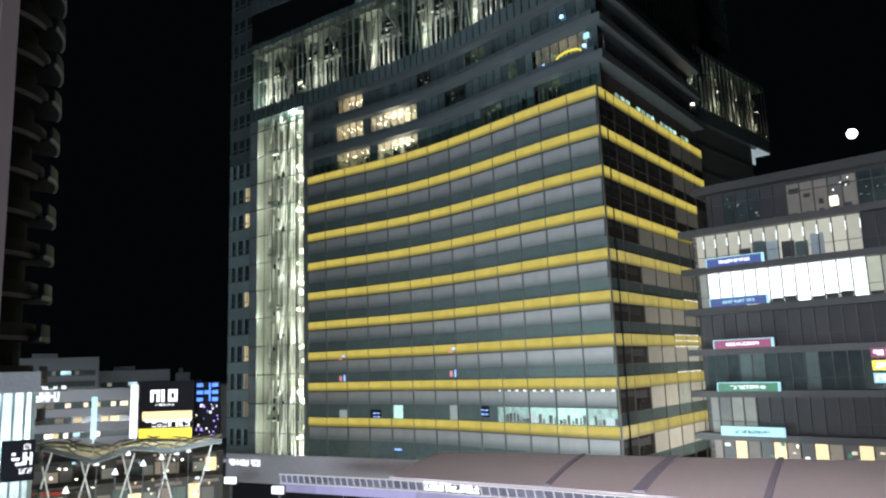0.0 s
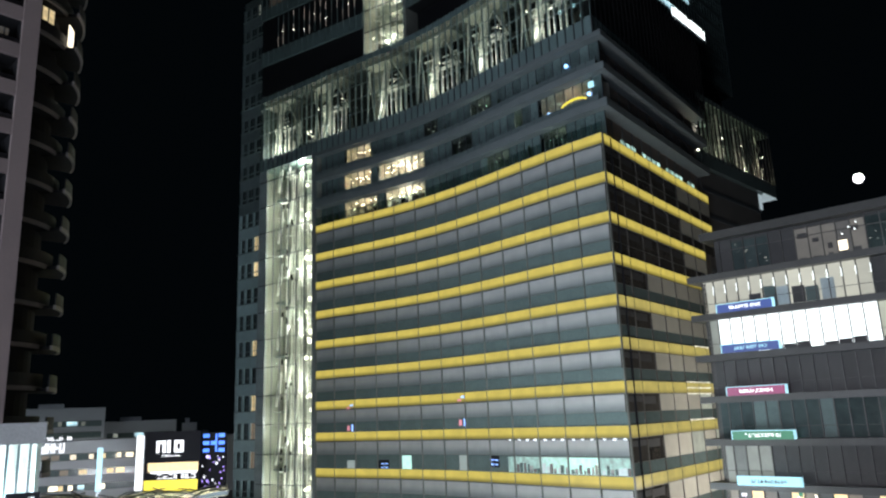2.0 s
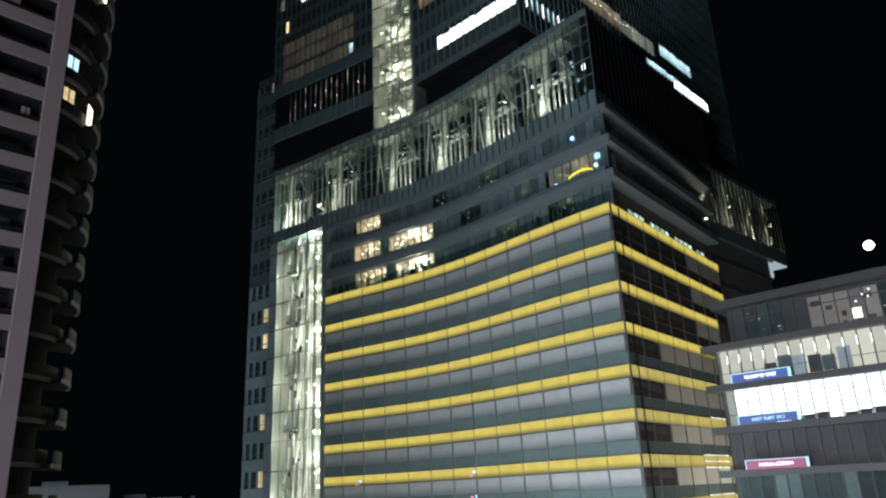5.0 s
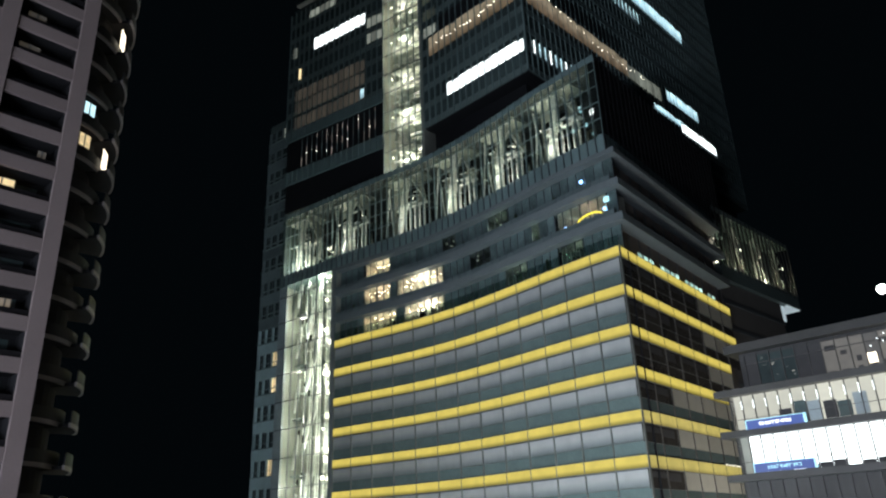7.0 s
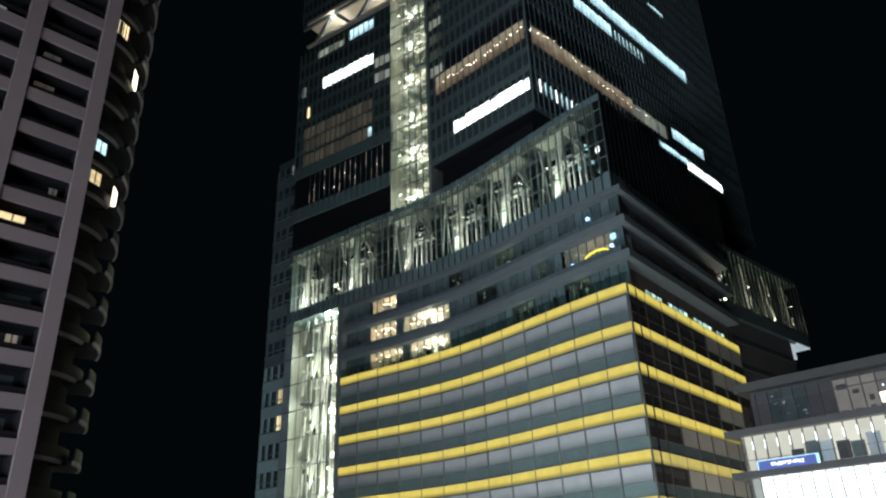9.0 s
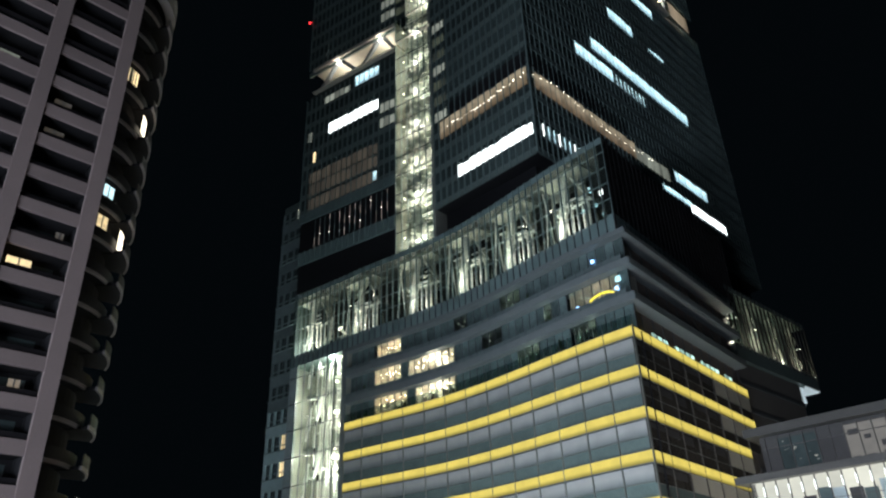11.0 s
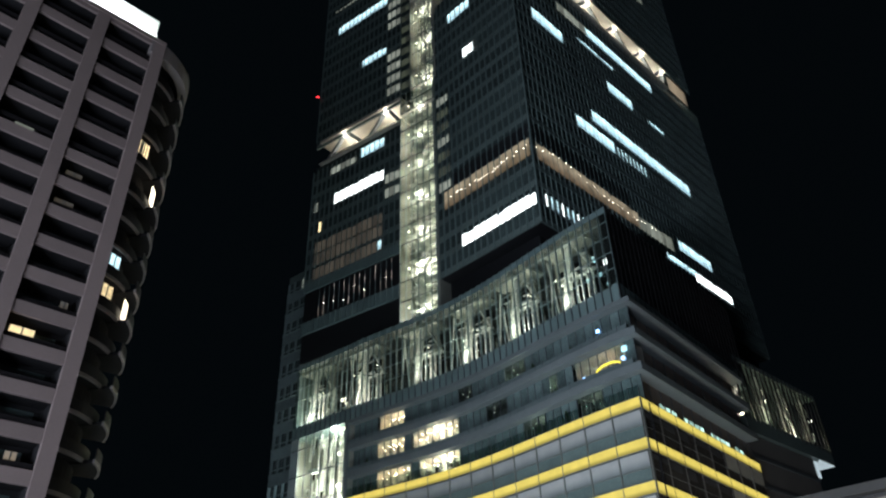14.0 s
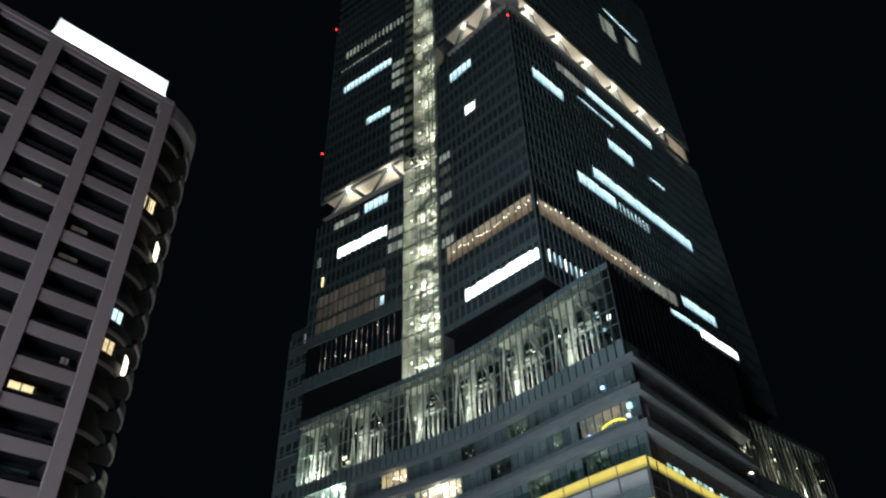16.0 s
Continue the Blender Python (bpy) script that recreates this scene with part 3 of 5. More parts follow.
    lamp("hall_light", "POINT", Matrix.Translation(f.at(1.0, 79.4, -3.3)), 110, (1.0, 0.96, 0.80), 0.5)
# roof edge panels over the hall
for i in range(NR):
    f = Face.between(front(T_END * i / NR), front(T_END * (i + 1) / NR))
    f.piece("head_panel", APRON, hall, 0.05, f.length - 0.05, HALL_TOP - 1.1, HALL_TOP, -0.09, -0.04)

# lamps in the hall's glazed corner
fq = Face.between(front(0.012), front(0.06))
for s, z, w in ((0.6, 77.2, 0.7), (2.6, 75.6, 0.45), (3.4, 78.4, 0.3), (1.6, 73.6, 0.3)):
    fq.piece("lamp_lens", CYAN_SIGN if w < 0.6 else WHITE_SIGN, hall, s, s + w, z, z + w, -1.6, -1.4)
# ---- glass atrium beside the stripes ----
AF = Face.between(front(1.015), front(T_END))
AW = AF.length - 0.6
atrium = part("atrium_back_wall", (lambda b: (AF.box(b, -0.3, AF.length, 0, 69.4, -6.5, -6.0), AF.box(b, -0.9, -0.3, 0, 69.4, -6.5, 0.0), AF.box(b, AF.length - 1.5, AF.length, 0, 69.4, -6.5, -0.3), b)[-1])(bmesh.new()), HALL, tower)
AF.piece("jamb", SLAB, tower, -0.9, -0.1, 0, 69.4, -0.3, 0.25)
AF.piece("jamb", WING_DIM, tower, AF.length - 2.6, AF.length, 0, 69.4, -0.35, -0.2)
for k in range(13):
    z = 1.6 + k * 5.44
    z1 = min(z + 5.3, 69.2)
    for j in range(6):
        w = (AW - 2) / 6
        AF.piece("pane", ATRIUM_GLASS, atrium, j * w + 0.03, (j + 1) * w - 0.03, z, z1, -0.1, -0.08)
    AF.piece("transom", FRAME, atrium, -0.1, AW, z - 0.1, z + 0.06, -0.1, 0.1)
for j in range(7):
    x = j * (AW - 2) / 6
    AF.piece("mullion", FRAME, atrium, x - 0.05, x + 0.05, 0, 69.3, -0.12, 0.12)
for j in range(9):
    x = 1.2 + j * 1.15
    AF.piece("inner_post", STEEL, atrium, x, x + 0.34, 0, 69.3, -3.2 - 0.3 * (j % 2), -3.0 - 0.3 * (j % 2))
for k in range(7):
    z = -0.5 + k * 10.88
    ra = random.Random(30 + k)
    for x, dz in ((AW - 3.4, 0.0), (AW - 6.6, 3.6), (AW - 8.6, 7.6), (2.4, 2.0)):
        bm = bmesh.new()
        plate(bm, AF, [(x, z + dz), (x + 0.25, z + dz), (x - 0.1, z + dz + 3.0), (x - 1.1, z + dz + 6.4), (x - 1.35, z + dz + 6.4), (x - 0.95, z + dz + 2.8)], -2.3, -1.9)
        part("brace", bm, STEEL, atrium, "white tapered steel brace lit from below")
    for j in range(7):
        x, dz = AW - 4.2 - 1.3 * (j % 4), ra.uniform(0.5, 9.5)
        AF.piece("dark_opening", DARK_WALL, atrium, x, x + 0.5, z + dz, z + dz + ra.uniform(0.6, 1.4), -2.9, -2.8)
    for j in range(5):
        bm = bmesh.new()
        AF.beam(bm, (0.4, z + j * 2.1), (2.3, z + j * 2.1 + 1.6), 0.35, -1.4, 0.3)
        AF.box(bm, 0.3, 2.6, z + j * 2.1, z + j * 2.1 + 0.18, -2.6, -1.2)
        part("stair_flight", bm, STEEL, atrium)
    # glowing blobs imitate glints off the white stair stringers
    for j in range(6):
        x, dz, w = ra.uniform(0.3, 2.6), ra.uniform(0, 10), ra.uniform(0.25, 0.7)
        AF.piece("lamp_lens", SPARK, atrium, x, x + w, z + dz, z + dz + w * ra.uniform(0.6, 1.5), -1.0, -0.8)
    for j in range(9):
        x, dz = ra.uniform(2.5, AW - 3.5), ra.uniform(0, 10)
        AF.piece("landing_edge", STEEL, atrium, x, x + ra.uniform(0.5, 1.2), z + dz, z + dz + 0.2, -2.7, -2.0)
    AF.piece("floor_edge", SLAB, atrium, 0.0, AW, z + 9.7, z + 10.0, -6.0, -3.6)
    lamp("atrium_light", "POINT", Matrix.Translation(AF.at(4.6, z + 4.0, -1.6)), 1500, (0.98, 1.0, 0.89), 0.5)
    lamp("atrium_light", "POINT", Matrix.Translation(AF.at(AW - 4.4, z + 8.0, -1.5)), 900, (0.97, 1.0, 0.88), 0.5)

# ---- side wing beside the atrium ----
WING = Face(PL + IN * 1.5, PL - P3)
bm = bmesh.new()
WING.box(bm, 0, 8.4, 0, 113.0, -14, -0.4)
wing = part("service_wing", bm, OFFICE_SPANDREL, tower)
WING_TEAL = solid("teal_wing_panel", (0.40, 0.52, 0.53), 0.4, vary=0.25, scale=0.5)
WING_SHADED = solid("shaded_teal_wing_panel", (0.16, 0.20, 0.205), 0.4, vary=0.35, scale=0.5)
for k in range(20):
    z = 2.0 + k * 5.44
    # upper storeys take a shaded copy: weaker street light put into the colour
    pm = WING_TEAL if k < 11 else WING_SHADED
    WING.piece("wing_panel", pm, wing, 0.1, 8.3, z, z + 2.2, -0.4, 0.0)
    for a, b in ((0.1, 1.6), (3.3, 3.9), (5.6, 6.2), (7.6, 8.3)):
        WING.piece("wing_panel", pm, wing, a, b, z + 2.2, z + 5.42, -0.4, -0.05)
    WING.piece("ledge", FIN, wing, 0.1, 8.3, z + 2.2, z + 2.35, -0.05, 0.25)
    mat = {3: WARM, 5: WARM, 9: WARM, 8: WARM, 1: AMBER, 2: AMBER, 19: DIM}.get(k, OFFICE_GLASS)
    for q, (a, b) in enumerate(((1.6, 3.3), (3.9, 5.6), (6.2, 7.6))):
        WING.piece("window", mat if q == 0 else OFFICE_GLASS, wing, a, b, z + 2.35, z + 5.4, -0.5, -0.3)
        WING.piece("glazing_bar", FRAME, wing, (a + b) / 2 - 0.05, (a + b) / 2 + 0.05, z + 2.35, z + 5.4, -0.3, -0.2)
        WING.piece("sill_rail", FIN, wing, a, b, z + 3.3, z + 3.4, -0.3, 0.05)

# ---- the office tower ----
TC = Vector((12.9, 105.1))
U, V, UL = Vector((-0.7373, 0.6756)), Vector((0.6756, 0.7373)), Vector((-0.848, 0.530))
TF, TR, TL = Face(TC, U), Face(TC, V), Face(TC + U * 26, UL)
LEFT, BACK = TL.at(38.6, 0).to_2d(), TR.at(88.0, 0).to_2d()
TZ0, TZ1 = 93.0, 262.0


def storeys(name, z0, z1, right=0.9, left=0.9, material=OFFICE_GLASS):
    """One stage of the tower, with its fronts set back by right and left metres and a slot for the lift shaft."""
    bm = bmesh.new()
    prism(bm, [TC + U * right + V * right, TF.at(25.9, 0, -right).to_2d(), TF.at(25.9, 0, -5.5).to_2d(), TL.at(10.1, 0, -5.5).to_2d(), TL.at(10.1, 0, -left).to_2d(), TL.at(38.5, 0, -left).to_2d(), LEFT + V * 60, BACK + U * 30, BACK + U * right], z0, z1)
    return part(name, bm, material, tower)


block = storeys("tower_block", TZ0, 141.4)
tagged(block, "dark glazed office block with pale vertical fins")
storeys("belt_core", 141.4, 149.6, 0.9, 5.4)
storeys("tower_block", 149.6, 176.2)
storeys("belt_core", 176.2, 184.6, 5.4, 0.9)
storeys("tower_block", 184.6, TZ1)
FLOOR = 4.2
SKIN = ((TF, 0, 26, TZ0), (TL, 10.2, 38.5, 104.0), (TR, 0, 88, TZ0))
for f, a, b, zlow in SKIN:
    k = 0
    while True:
        z = TZ0 + k * FLOOR
        if z > TZ1 - 4:
            break
        k += 1
        if z < zlow - 0.1:
            continue
        belt = (f is TL and 138.5 < z + 3 < 150) or (f is not TL and 173.5 < z + 2 < 185)
        if not belt:
            f.piece("spandrel", OFFICE_SPANDREL, block, a, b, z, z + 1.35, -0.6, -0.12)
            f.piece("glass_strip", OFFICE_GLASS, block, a, b, z + 1.35, z + FLOOR, -0.6, -0.25)
    n = round((b - a) / 1.6)
    for j in range(n + 1):
        s = a + (b - a) * j / n
        if f is TL:
            f.piece("fin", FIN, block, s - 0.07, s + 0.07, zlow, 139.5, -0.25, 0.1)
            f.piece("fin", FIN, block, s - 0.07, s + 0.07, 149.6, 232.0 if j % 2 else 226, -0.25, 0.1)
        else:
            w, out = (0.035, -0.01) if f is TR else (0.07, 0.1)
            f.piece("fin", FIN, block, s - w, s + w, zlow, 175.6, -0.25, out)
            f.piece("fin", FIN, block, s - w, s + w, 184.6, TZ1, -0.25, out)


def office(f, s0, s1, z0, z1, material, bars=True):
    """A lit floor behind the fins."""
    n = max(1, round((s1 - s0) / 1.6)) if bars else 1
    w = (s1 - s0) / n
    for j in range(n):
        f.piece("lit_window", material, block, s0 + j * w + 0.02, s0 + (j + 1) * w - 0.02, z0, z1, -0.12, -0.06)
        if n > 1:
            f.piece("blind", OFFICE_SPANDREL, block, s0 + j * w + 0.02, s0 + (j + 1) * w - 0.02, z1 - 0.12 - 0.3 * (j * 7 % 5 == 0), z1, -0.06, -0.04)


office(TF, 0.6, 19.6, 97.4, 100.2, BRIGHT)
AMBER_HALL = banded("restaurant_storey_light", (1.0, 0.84, 0.60), (0.42, 0.30, 0.20), 0.0, 0.8, 0.3, 0.45, 0.24)
office(TF, 0.2, 24.0, 108.9, 113.4, AMBER_HALL)
office(TF, 13.3, 20.5, 164.3, 167.6, COOL)
office(TF, 12.9, 16.2, 148.6, 151.6, BRIGHT)
office(TL, 15.2, 22.4, 136.3, 139.3, COOL)
office(TL, 24.2, 32.6, 135.9, 138.0, DIM)
office(TL, 15.2, 30.8, 126.0, 129.1, BRIGHT)
office(TL, 15.0, 33.3, 189.2, 192.2, COOL)
office(TL, 15.1, 23.4, 168.9, 171.5, COOL)
office(TL, 15.1, 35.2, 200.3, 201.0, DIM)
office(TL, 34.6, 35.3, 119.5, 122.4, WARM)
office(TL, 36.2, 37.4, 126.2, 129.0, DIM)
for z in (106.3, 110.2, 113.6):
    office(TL, 15.3, 36.0, z, z + 3.0, DUSK)
office(TL, 15.4, 16.6, 106.6, 109.2, COOL)
for k in range(24):
    z = 150.4 + k * 4.2
    TL.piece("glass_strip", OFFICE_GLASS, block, 7.1, 10.2, z, z + 4.2, -0.6, -0.25)
    office(TL, 7.3, 10.0, z + 1.3, z + 3.6, STRIP_DIM)
for z in (120.0, 124.2, 152.4, 156.6, 160.8, 165.0, 177.6, 181.8, 186.0):
    office(TL, 10.4, 14.6, z, z + 2.6, DIM)
for j in range(16):
    office(TL, 11 + j * 1.45, 11.7 + j * 1.45, 205.9, 208.8, DIM, False)
office(TR, 18.0, 32.0, 127.4, 130.9, COOL)
office(TR, 25.0, 67.5, 133.2, 136.8, COOL)
office(TR, 6.8, 18.0, 153.8, 157.5, COOL)
office(TR, 35.5, 46.0, 150.2, 153.6, COOL)
office(TR, 30.0, 60.2, 166.2, 169.4, COOL)
office(TR, 18.0, 30.0, 166.2, 169.4, DIM)
office(TR, 25.0, 40.0, 160.8, 161.6, COOL)
office(TR, 46.0, 61.0, 105.0, 106.6, COOL)
office(TR, 58.0, 75.0, 103.8, 106.3, BRIGHT)
office(TR, 53.0, 68.0, 110.3, 113.3, COOL)
office(TR, 1.5, 36.0, 108.4, 112.6, AMBER_HALL)
office(TR, 36.0, 50.0, 108.4, 112.0, DIM)
office(TR, 54.0, 61.0, 150.9, 151.8, COOL)
office(TR, 54.0, 73.0, 228.0, 229.2, COOL)
office(TR, 49.5, 57.0, 213.0, 222.0, DIM)
office(TR, 64.0, 71.0, 214.0, 224.0, DIM)
for j in range(8):
    office(TR, 33.5 + j * 1.6, 33.9 + j * 1.6, 127.4, 130.4, COOL, False)
    office(TR, 2.4 + j * 1.6, 2.7 + j * 1.6, 97.6, 100.4, COOL if j % 3 else BRIGHT, False)
rnd = random.Random(4)
for f, s1, z in ((TF, 23, 111.6), (TR, 45, 110.6)):
    for j in range(24):
        s = 1.5 + (s1 - 2) * j / 24 + rnd.uniform(-0.5, 0.5)
        z += rnd.uniform(-0.5, 0.5)
        z = min(max(z, 109.4), 112.2)
        f.piece("ceiling_spot", SPARK, block, s, s + 0.13, z + 0.42, z + 0.55 + rnd.uniform(0, 0.12), -0.05, -0.02)

# black strip over the restaurant storey; a recess's dark is put into its colour
for f, b in ((TF, 21.4), (TR, 34.0)):
    f.piece("black_band", BLACK, block, 0.0, b, 113.5, 116.9, -0.5, -0.1)
# black louvre bands under the office block
# black sheet added below the overhang: its dark underside is put into the colour
bm = bmesh.new()
prism(bm, [TC + U * 0.3 + V * 0.3, TF.at(25.9, 0, -0.3).to_2d(), TF.at(25.9, 0, -7).to_2d(), TR.at(60, 0, -7).to_2d(), TR.at(60, 0, -0.3).to_2d()], TZ0 - 0.15, TZ0 - 0.02)
part("overhang_soffit", bm, BLACK, tower)
neck = storeys("neck", 85.8, TZ0, 3.0, 2.0, BLACK)
TL.piece("ribbed_band", APRON, neck, 10.0, 38.4, 92.7, 95.7, -0.9, -0.1)
TL.piece("ribbed_band", APRON, neck, 10.0, 38.4, 103.6, 106.0, -0.9, -0.1)
TL.piece("black_band", BLACK, neck, 10.0, 38.4, 95.7, 103.6, -0.9, -0.5)
TL.piece("black_band", BLACK, neck, 10.0, 38.4, 86.0, 92.7, -0.9, -0.6)
POST_LIGHT = glow("lit_post_edge", (1.0, 0.84, 0.74), 0.30, 0.8, (0.5, 0.5, 0.8))
rt = random.Random(17)
for j in range(15):
    s = 12.6 + j * 1.5
    TL.piece("post", FIN, neck, s, s + 0.08, 96.2, 103.2, -0.5, -0.35)
    z = 96.2
    while z < 102.6:
        h = min(rt.uniform(0.8, 2.4), 103.1 - z)
        if rt.random() < 0.25 + 0.04 * abs(10 - j):
            TL.piece("lit_edge", POST_LIGHT, neck, s, s + 0.06, z, z + h, -0.35, -0.31)
        z += h
    if j % 2:
        z = rt.uniform(97, 102)
        TL.piece("lamp_lens", SPARK, neck, s, s + 0.08, z, z + 0.14, -0.31, -0.27)
for j in range(18):
    s = 10.4 + j * 1.6
    TL.piece("fin", FIN, neck, s - 0.05, s + 0.05, 92.7, 95.7, -0.1, 0.2)

# ---- lit glass lift shafts up the front ----
def glass_shaft(f, s0, s1, z0, z1, step, power, seed):
    rnd = random.Random(seed)
    w = s1 - s0
    bm = bmesh.new()
    f.box(bm, s0, s1, z0, z1, -4.4, -4.0)
    f.box(bm, s0 - 0.3, s0, z0, z1, -4.4, 0.1)
    f.box(bm, s1, s1 + 0.3, z0, z1, -4.4, 0.1)
    core = part("glass_shaft", bm, HALL, tower, "lit glass shaft with white steel braces")
    z = z0
    while z < z1 - 1:
        top = min(z + step, z1)
        for j in range(6):
            f.piece("pane", ATRIUM_GLASS, core, s0 + w * j / 6 + 0.03, s0 + w * (j + 1) / 6 - 0.03, z, top, 0.1, 0.12)
        f.piece("transom", FRAME, core, s0, s1, z, z + 0.14, 0.0, 0.2)
        bm = bmesh.new()
        a, b = (s0 + w * 0.25, s0 + w * 0.62) if rnd.random() < 0.5 else (s0 + w * 0.62, s0 + w * 0.25)
        f.beam(bm, (a, z), (b, top), 0.5, -1.2, 0.4)
        f.beam(bm, (s0 + w * 0.15, z + step * 0.5), (s0 + w * 0.85, z + step * 0.62), 0.3, -1.6, 0.4)
        f.box(bm, s0 + w * 0.1, s0 + w * 0.7, top - 0.4, top - 0.2, -2.8, -0.8)
        for q in range(6):
            x = s0 + w * rnd.uniform(0.05, 0.7)
            f.box(bm, x, x + w * rnd.uniform(0.08, 0.26), z + step * (0.1 + 0.14 * q), z + step * (0.1 + 0.14 * q) + 0.2, -2.0, -0.9)
        part("brace", bm, STEEL, core)
        if round((z - z0) / step) % 2 == 0:
            f.piece("lamp_lens", SPARK, core, s0 + w * 0.8, s0 + w * 0.8 + 0.3, z + step * 0.7, z + step * 0.7 + 0.3, -0.6, -0.5)
            lamp("shaft_light", "POINT", Matrix.Translation(f.at(s0 + w * 0.5, z + step * 0.5, -1.9)), power, (1.0, 0.98, 0.87), 1.0)
        z = top
    for j in range(4):
        x = s0 + w * (0.2 + 0.2 * j)
        f.piece("post", STEEL, core, x, x + 0.22, z0, z1, -2.6 - 0.5 * (j % 2), -2.35 - 0.5 * (j % 2))
    for j in range(7):
        x = s0 + w * j / 6
        f.piece("fin", FIN, core, x - 0.05, x + 0.05, z0, z1, 0.05, 0.3)
    return core


glass_shaft(TL, 0.3, 9.9, 86.2, 142.0, 4.65, 1650, 3)
glass_shaft(TL, 0.3, 9.9, 143.0, 149.3, 3.15, 950, 7)
glass_shaft(TL, -0.2, 6.8, 150.0, 258.0, 6.0, 850, 5)
for k in range(7):
    office(TF, 22.0, 25.4, 114.0 + k * 4.2, 116.4 + k * 4.2, (DIM, STRIP_DIM, STRIP_DIM)[k % 3])

# ---- open truss belts ----
def truss_belt(f, s0, s1, z0, z1, nodes, half, power):
    """An open storey: bright head and back wall, legs falling to both sides from lit nodes."""
    bm = bmesh.new()
    f.box(bm, s0, s1, z0, z1, -5.2, -4.8)
    f.box(bm, s0, s1, z1 - 0.9, z1, -4.8, 0.4)
    f.box(bm, s0, s1, z0 - 0.4, z0, -4.8, 0.1)
    belt = part("truss_belt", bm, BEIGE, tower, "pale open truss storey lit by uplights")
    for x in nodes:
        for q in (-1, 1):
            bm = bmesh.new()
            f.beam(bm, (x + q * 0.5, z1 - 0.9), (min(max(x + q * half, s0 + 0.5), s1 - 0.5), z0), 0.9, -0.9, 0.8)
            part("truss_leg", bm, SLAB, belt)
        bm = bmesh.new()
        plate(bm, f, [(x - 1.5, z1 - 0.9), (x + 1.5, z1 - 0.9), (x + 0.6, z1 - 2.1), (x - 0.6, z1 - 2.1)], -1.1, -0.4)
        part("gusset", bm, STEEL, belt)
        f.piece("lamp_lens", SPARK, belt, x - 0.3, x + 0.3, z1 - 1.3, z1 - 0.95, -0.3, -0.1)
        lamp("belt_light", "POINT", Matrix.Translation(f.at(x, z1 - 3.4, -2.6)), power, (1.0, 0.94, 0.84), 1.2)
        lamp("belt_light", "POINT", Matrix.Translation(f.at(x, z1 - 1.9, 0.5)), power * 0.35, (1.0, 0.94, 0.84), 0.6)


truss_belt(TL, 10.2, 36.8, 141.8, 149.2, (15.1, 28.7), 6.2, 700)
truss_belt(TF, 0.0, 21.0, 176.6, 184.0, (6.0, 15.0), 4.2, 260)
truss_belt(TR, 0.0, 73.0, 177.2, 184.4, (9.5, 21.8, 34.4, 47.2, 60.8, 71.5), 6.0, 640)
office(TR, 73.5, 84.0, 177.0, 183.0, AMBER)

for f, s, z in ((TL, 38.8, 225.0), (TL, 39.2, 166.9), (TF, -0.2, 170.3)):
    av = empty("aviation_lamp", "small red aviation warning lamp on the tower edge", "lamp", "aviation lamps")
    f.piece("lens", RED_LAMP, av, s - 0.2, s + 0.2, z - 0.2, z + 0.2, 0.3, 0.7)
    f.piece("bracket", FRAME, av, s - 0.08, s + 0.08, z - 0.3, z - 0.2, -0.3, 0.6)

# ---- dark upper volume on the side street and the rear hall ----
bm = bmesh.new()
RP.box(bm, 0.3, 47.0, 71.8, 86.0, -1.2, -0.1)
RP.box(bm, 12.0, 47.0, 69.6, 85.9, -14, -1.2)
side = part("side_volume", bm, BLACK, tower)
RP.piece("apron_panel", APRON, side, 0.0, 46.5, 69.4, 72.2, -1.0, 0.1)
for j in range(30):
    RP.piece("fin", DARK_WALL, side, j * 1.6, j * 1.6 + 0.1, 69.4, 86.4, -0.1, 0.15)
for row in range(6):
    RP.piece("louvre", BLACK, side, 0.4, 46.8, 73.0 + row * 2.1, 74.4 + row * 2.1, -0.1, -0.02)
REAR_GREY = solid("dark_brown_grey_cladding", (0.11, 0.102, 0.096), 0.6, vary=0.25, scale=0.3)
RH = Face.between((46.5, 125.7), (70.0, 149.6))
bm = bmesh.new()
RH.box(bm, 0, RH.length, 62.8, 75.0, -12, -4)
RH.box(bm, 0, RH.length, 74.2, 75.2, -4, 0)
RH.box(bm, 0, RH.length, 60.5, 63.4, -12, 0)
rear = part("rear_hall", bm, OFFICE_SPANDREL, tower)
RH.piece("pane", ATRIUM_GLASS, rear, 0, RH.length, 63.4, 74.2, -0.2, -0.15)
for j in range(20):
    s = RH.length * j / 19
    RH.piece("fin", DARK_WALL, rear, s - 0.05, s + 0.05, 62.8, 75.2, -0.15, 0.15)
rr = random.Random(8)
for s in (1.2, 11.4, 21.2, 29.8):
    bm = bmesh.new()
    for q in range(4):
        z = 63.4 + q * 2.7
        RH.beam(bm, (s + 0.2 + 1.8 * (q % 2), z), (s + 2.0 - 1.8 * (q % 2), z + 2.7), 0.4, -1.8, 0.4)
    part("truss_column", bm, STEEL, rear)
    for q in range(3):
        RH.piece("inner_post", STEEL, rear, s + q * 1.1, s + q * 1.1 + 0.16, 63.4, 74, -2.6, -2.4)
    for q in range(9):
        x, z = s + rr.uniform(0, 2.4), 63.6 + 9.5 * rr.random() ** 1.6
        RH.piece("lamp_lens", SPARK if q < 3 else PALE_DASH, rear, x, x + rr.uniform(0.12, 0.35), z, z + rr.uniform(0.15, 0.5), -1.4, -1.3)
    lamp("uplight", "POINT", Matrix.Translation(RH.at(s + 1.2, 64.6, -1.1)), 460, (1.0, 0.93, 0.72), 0.3)
bm = bmesh.new()
RH.box(bm, 0, RH.length - 8, 0, 60.4, -14, -0.8)
rw = part("rear_wall", bm, REAR_GREY, tower)
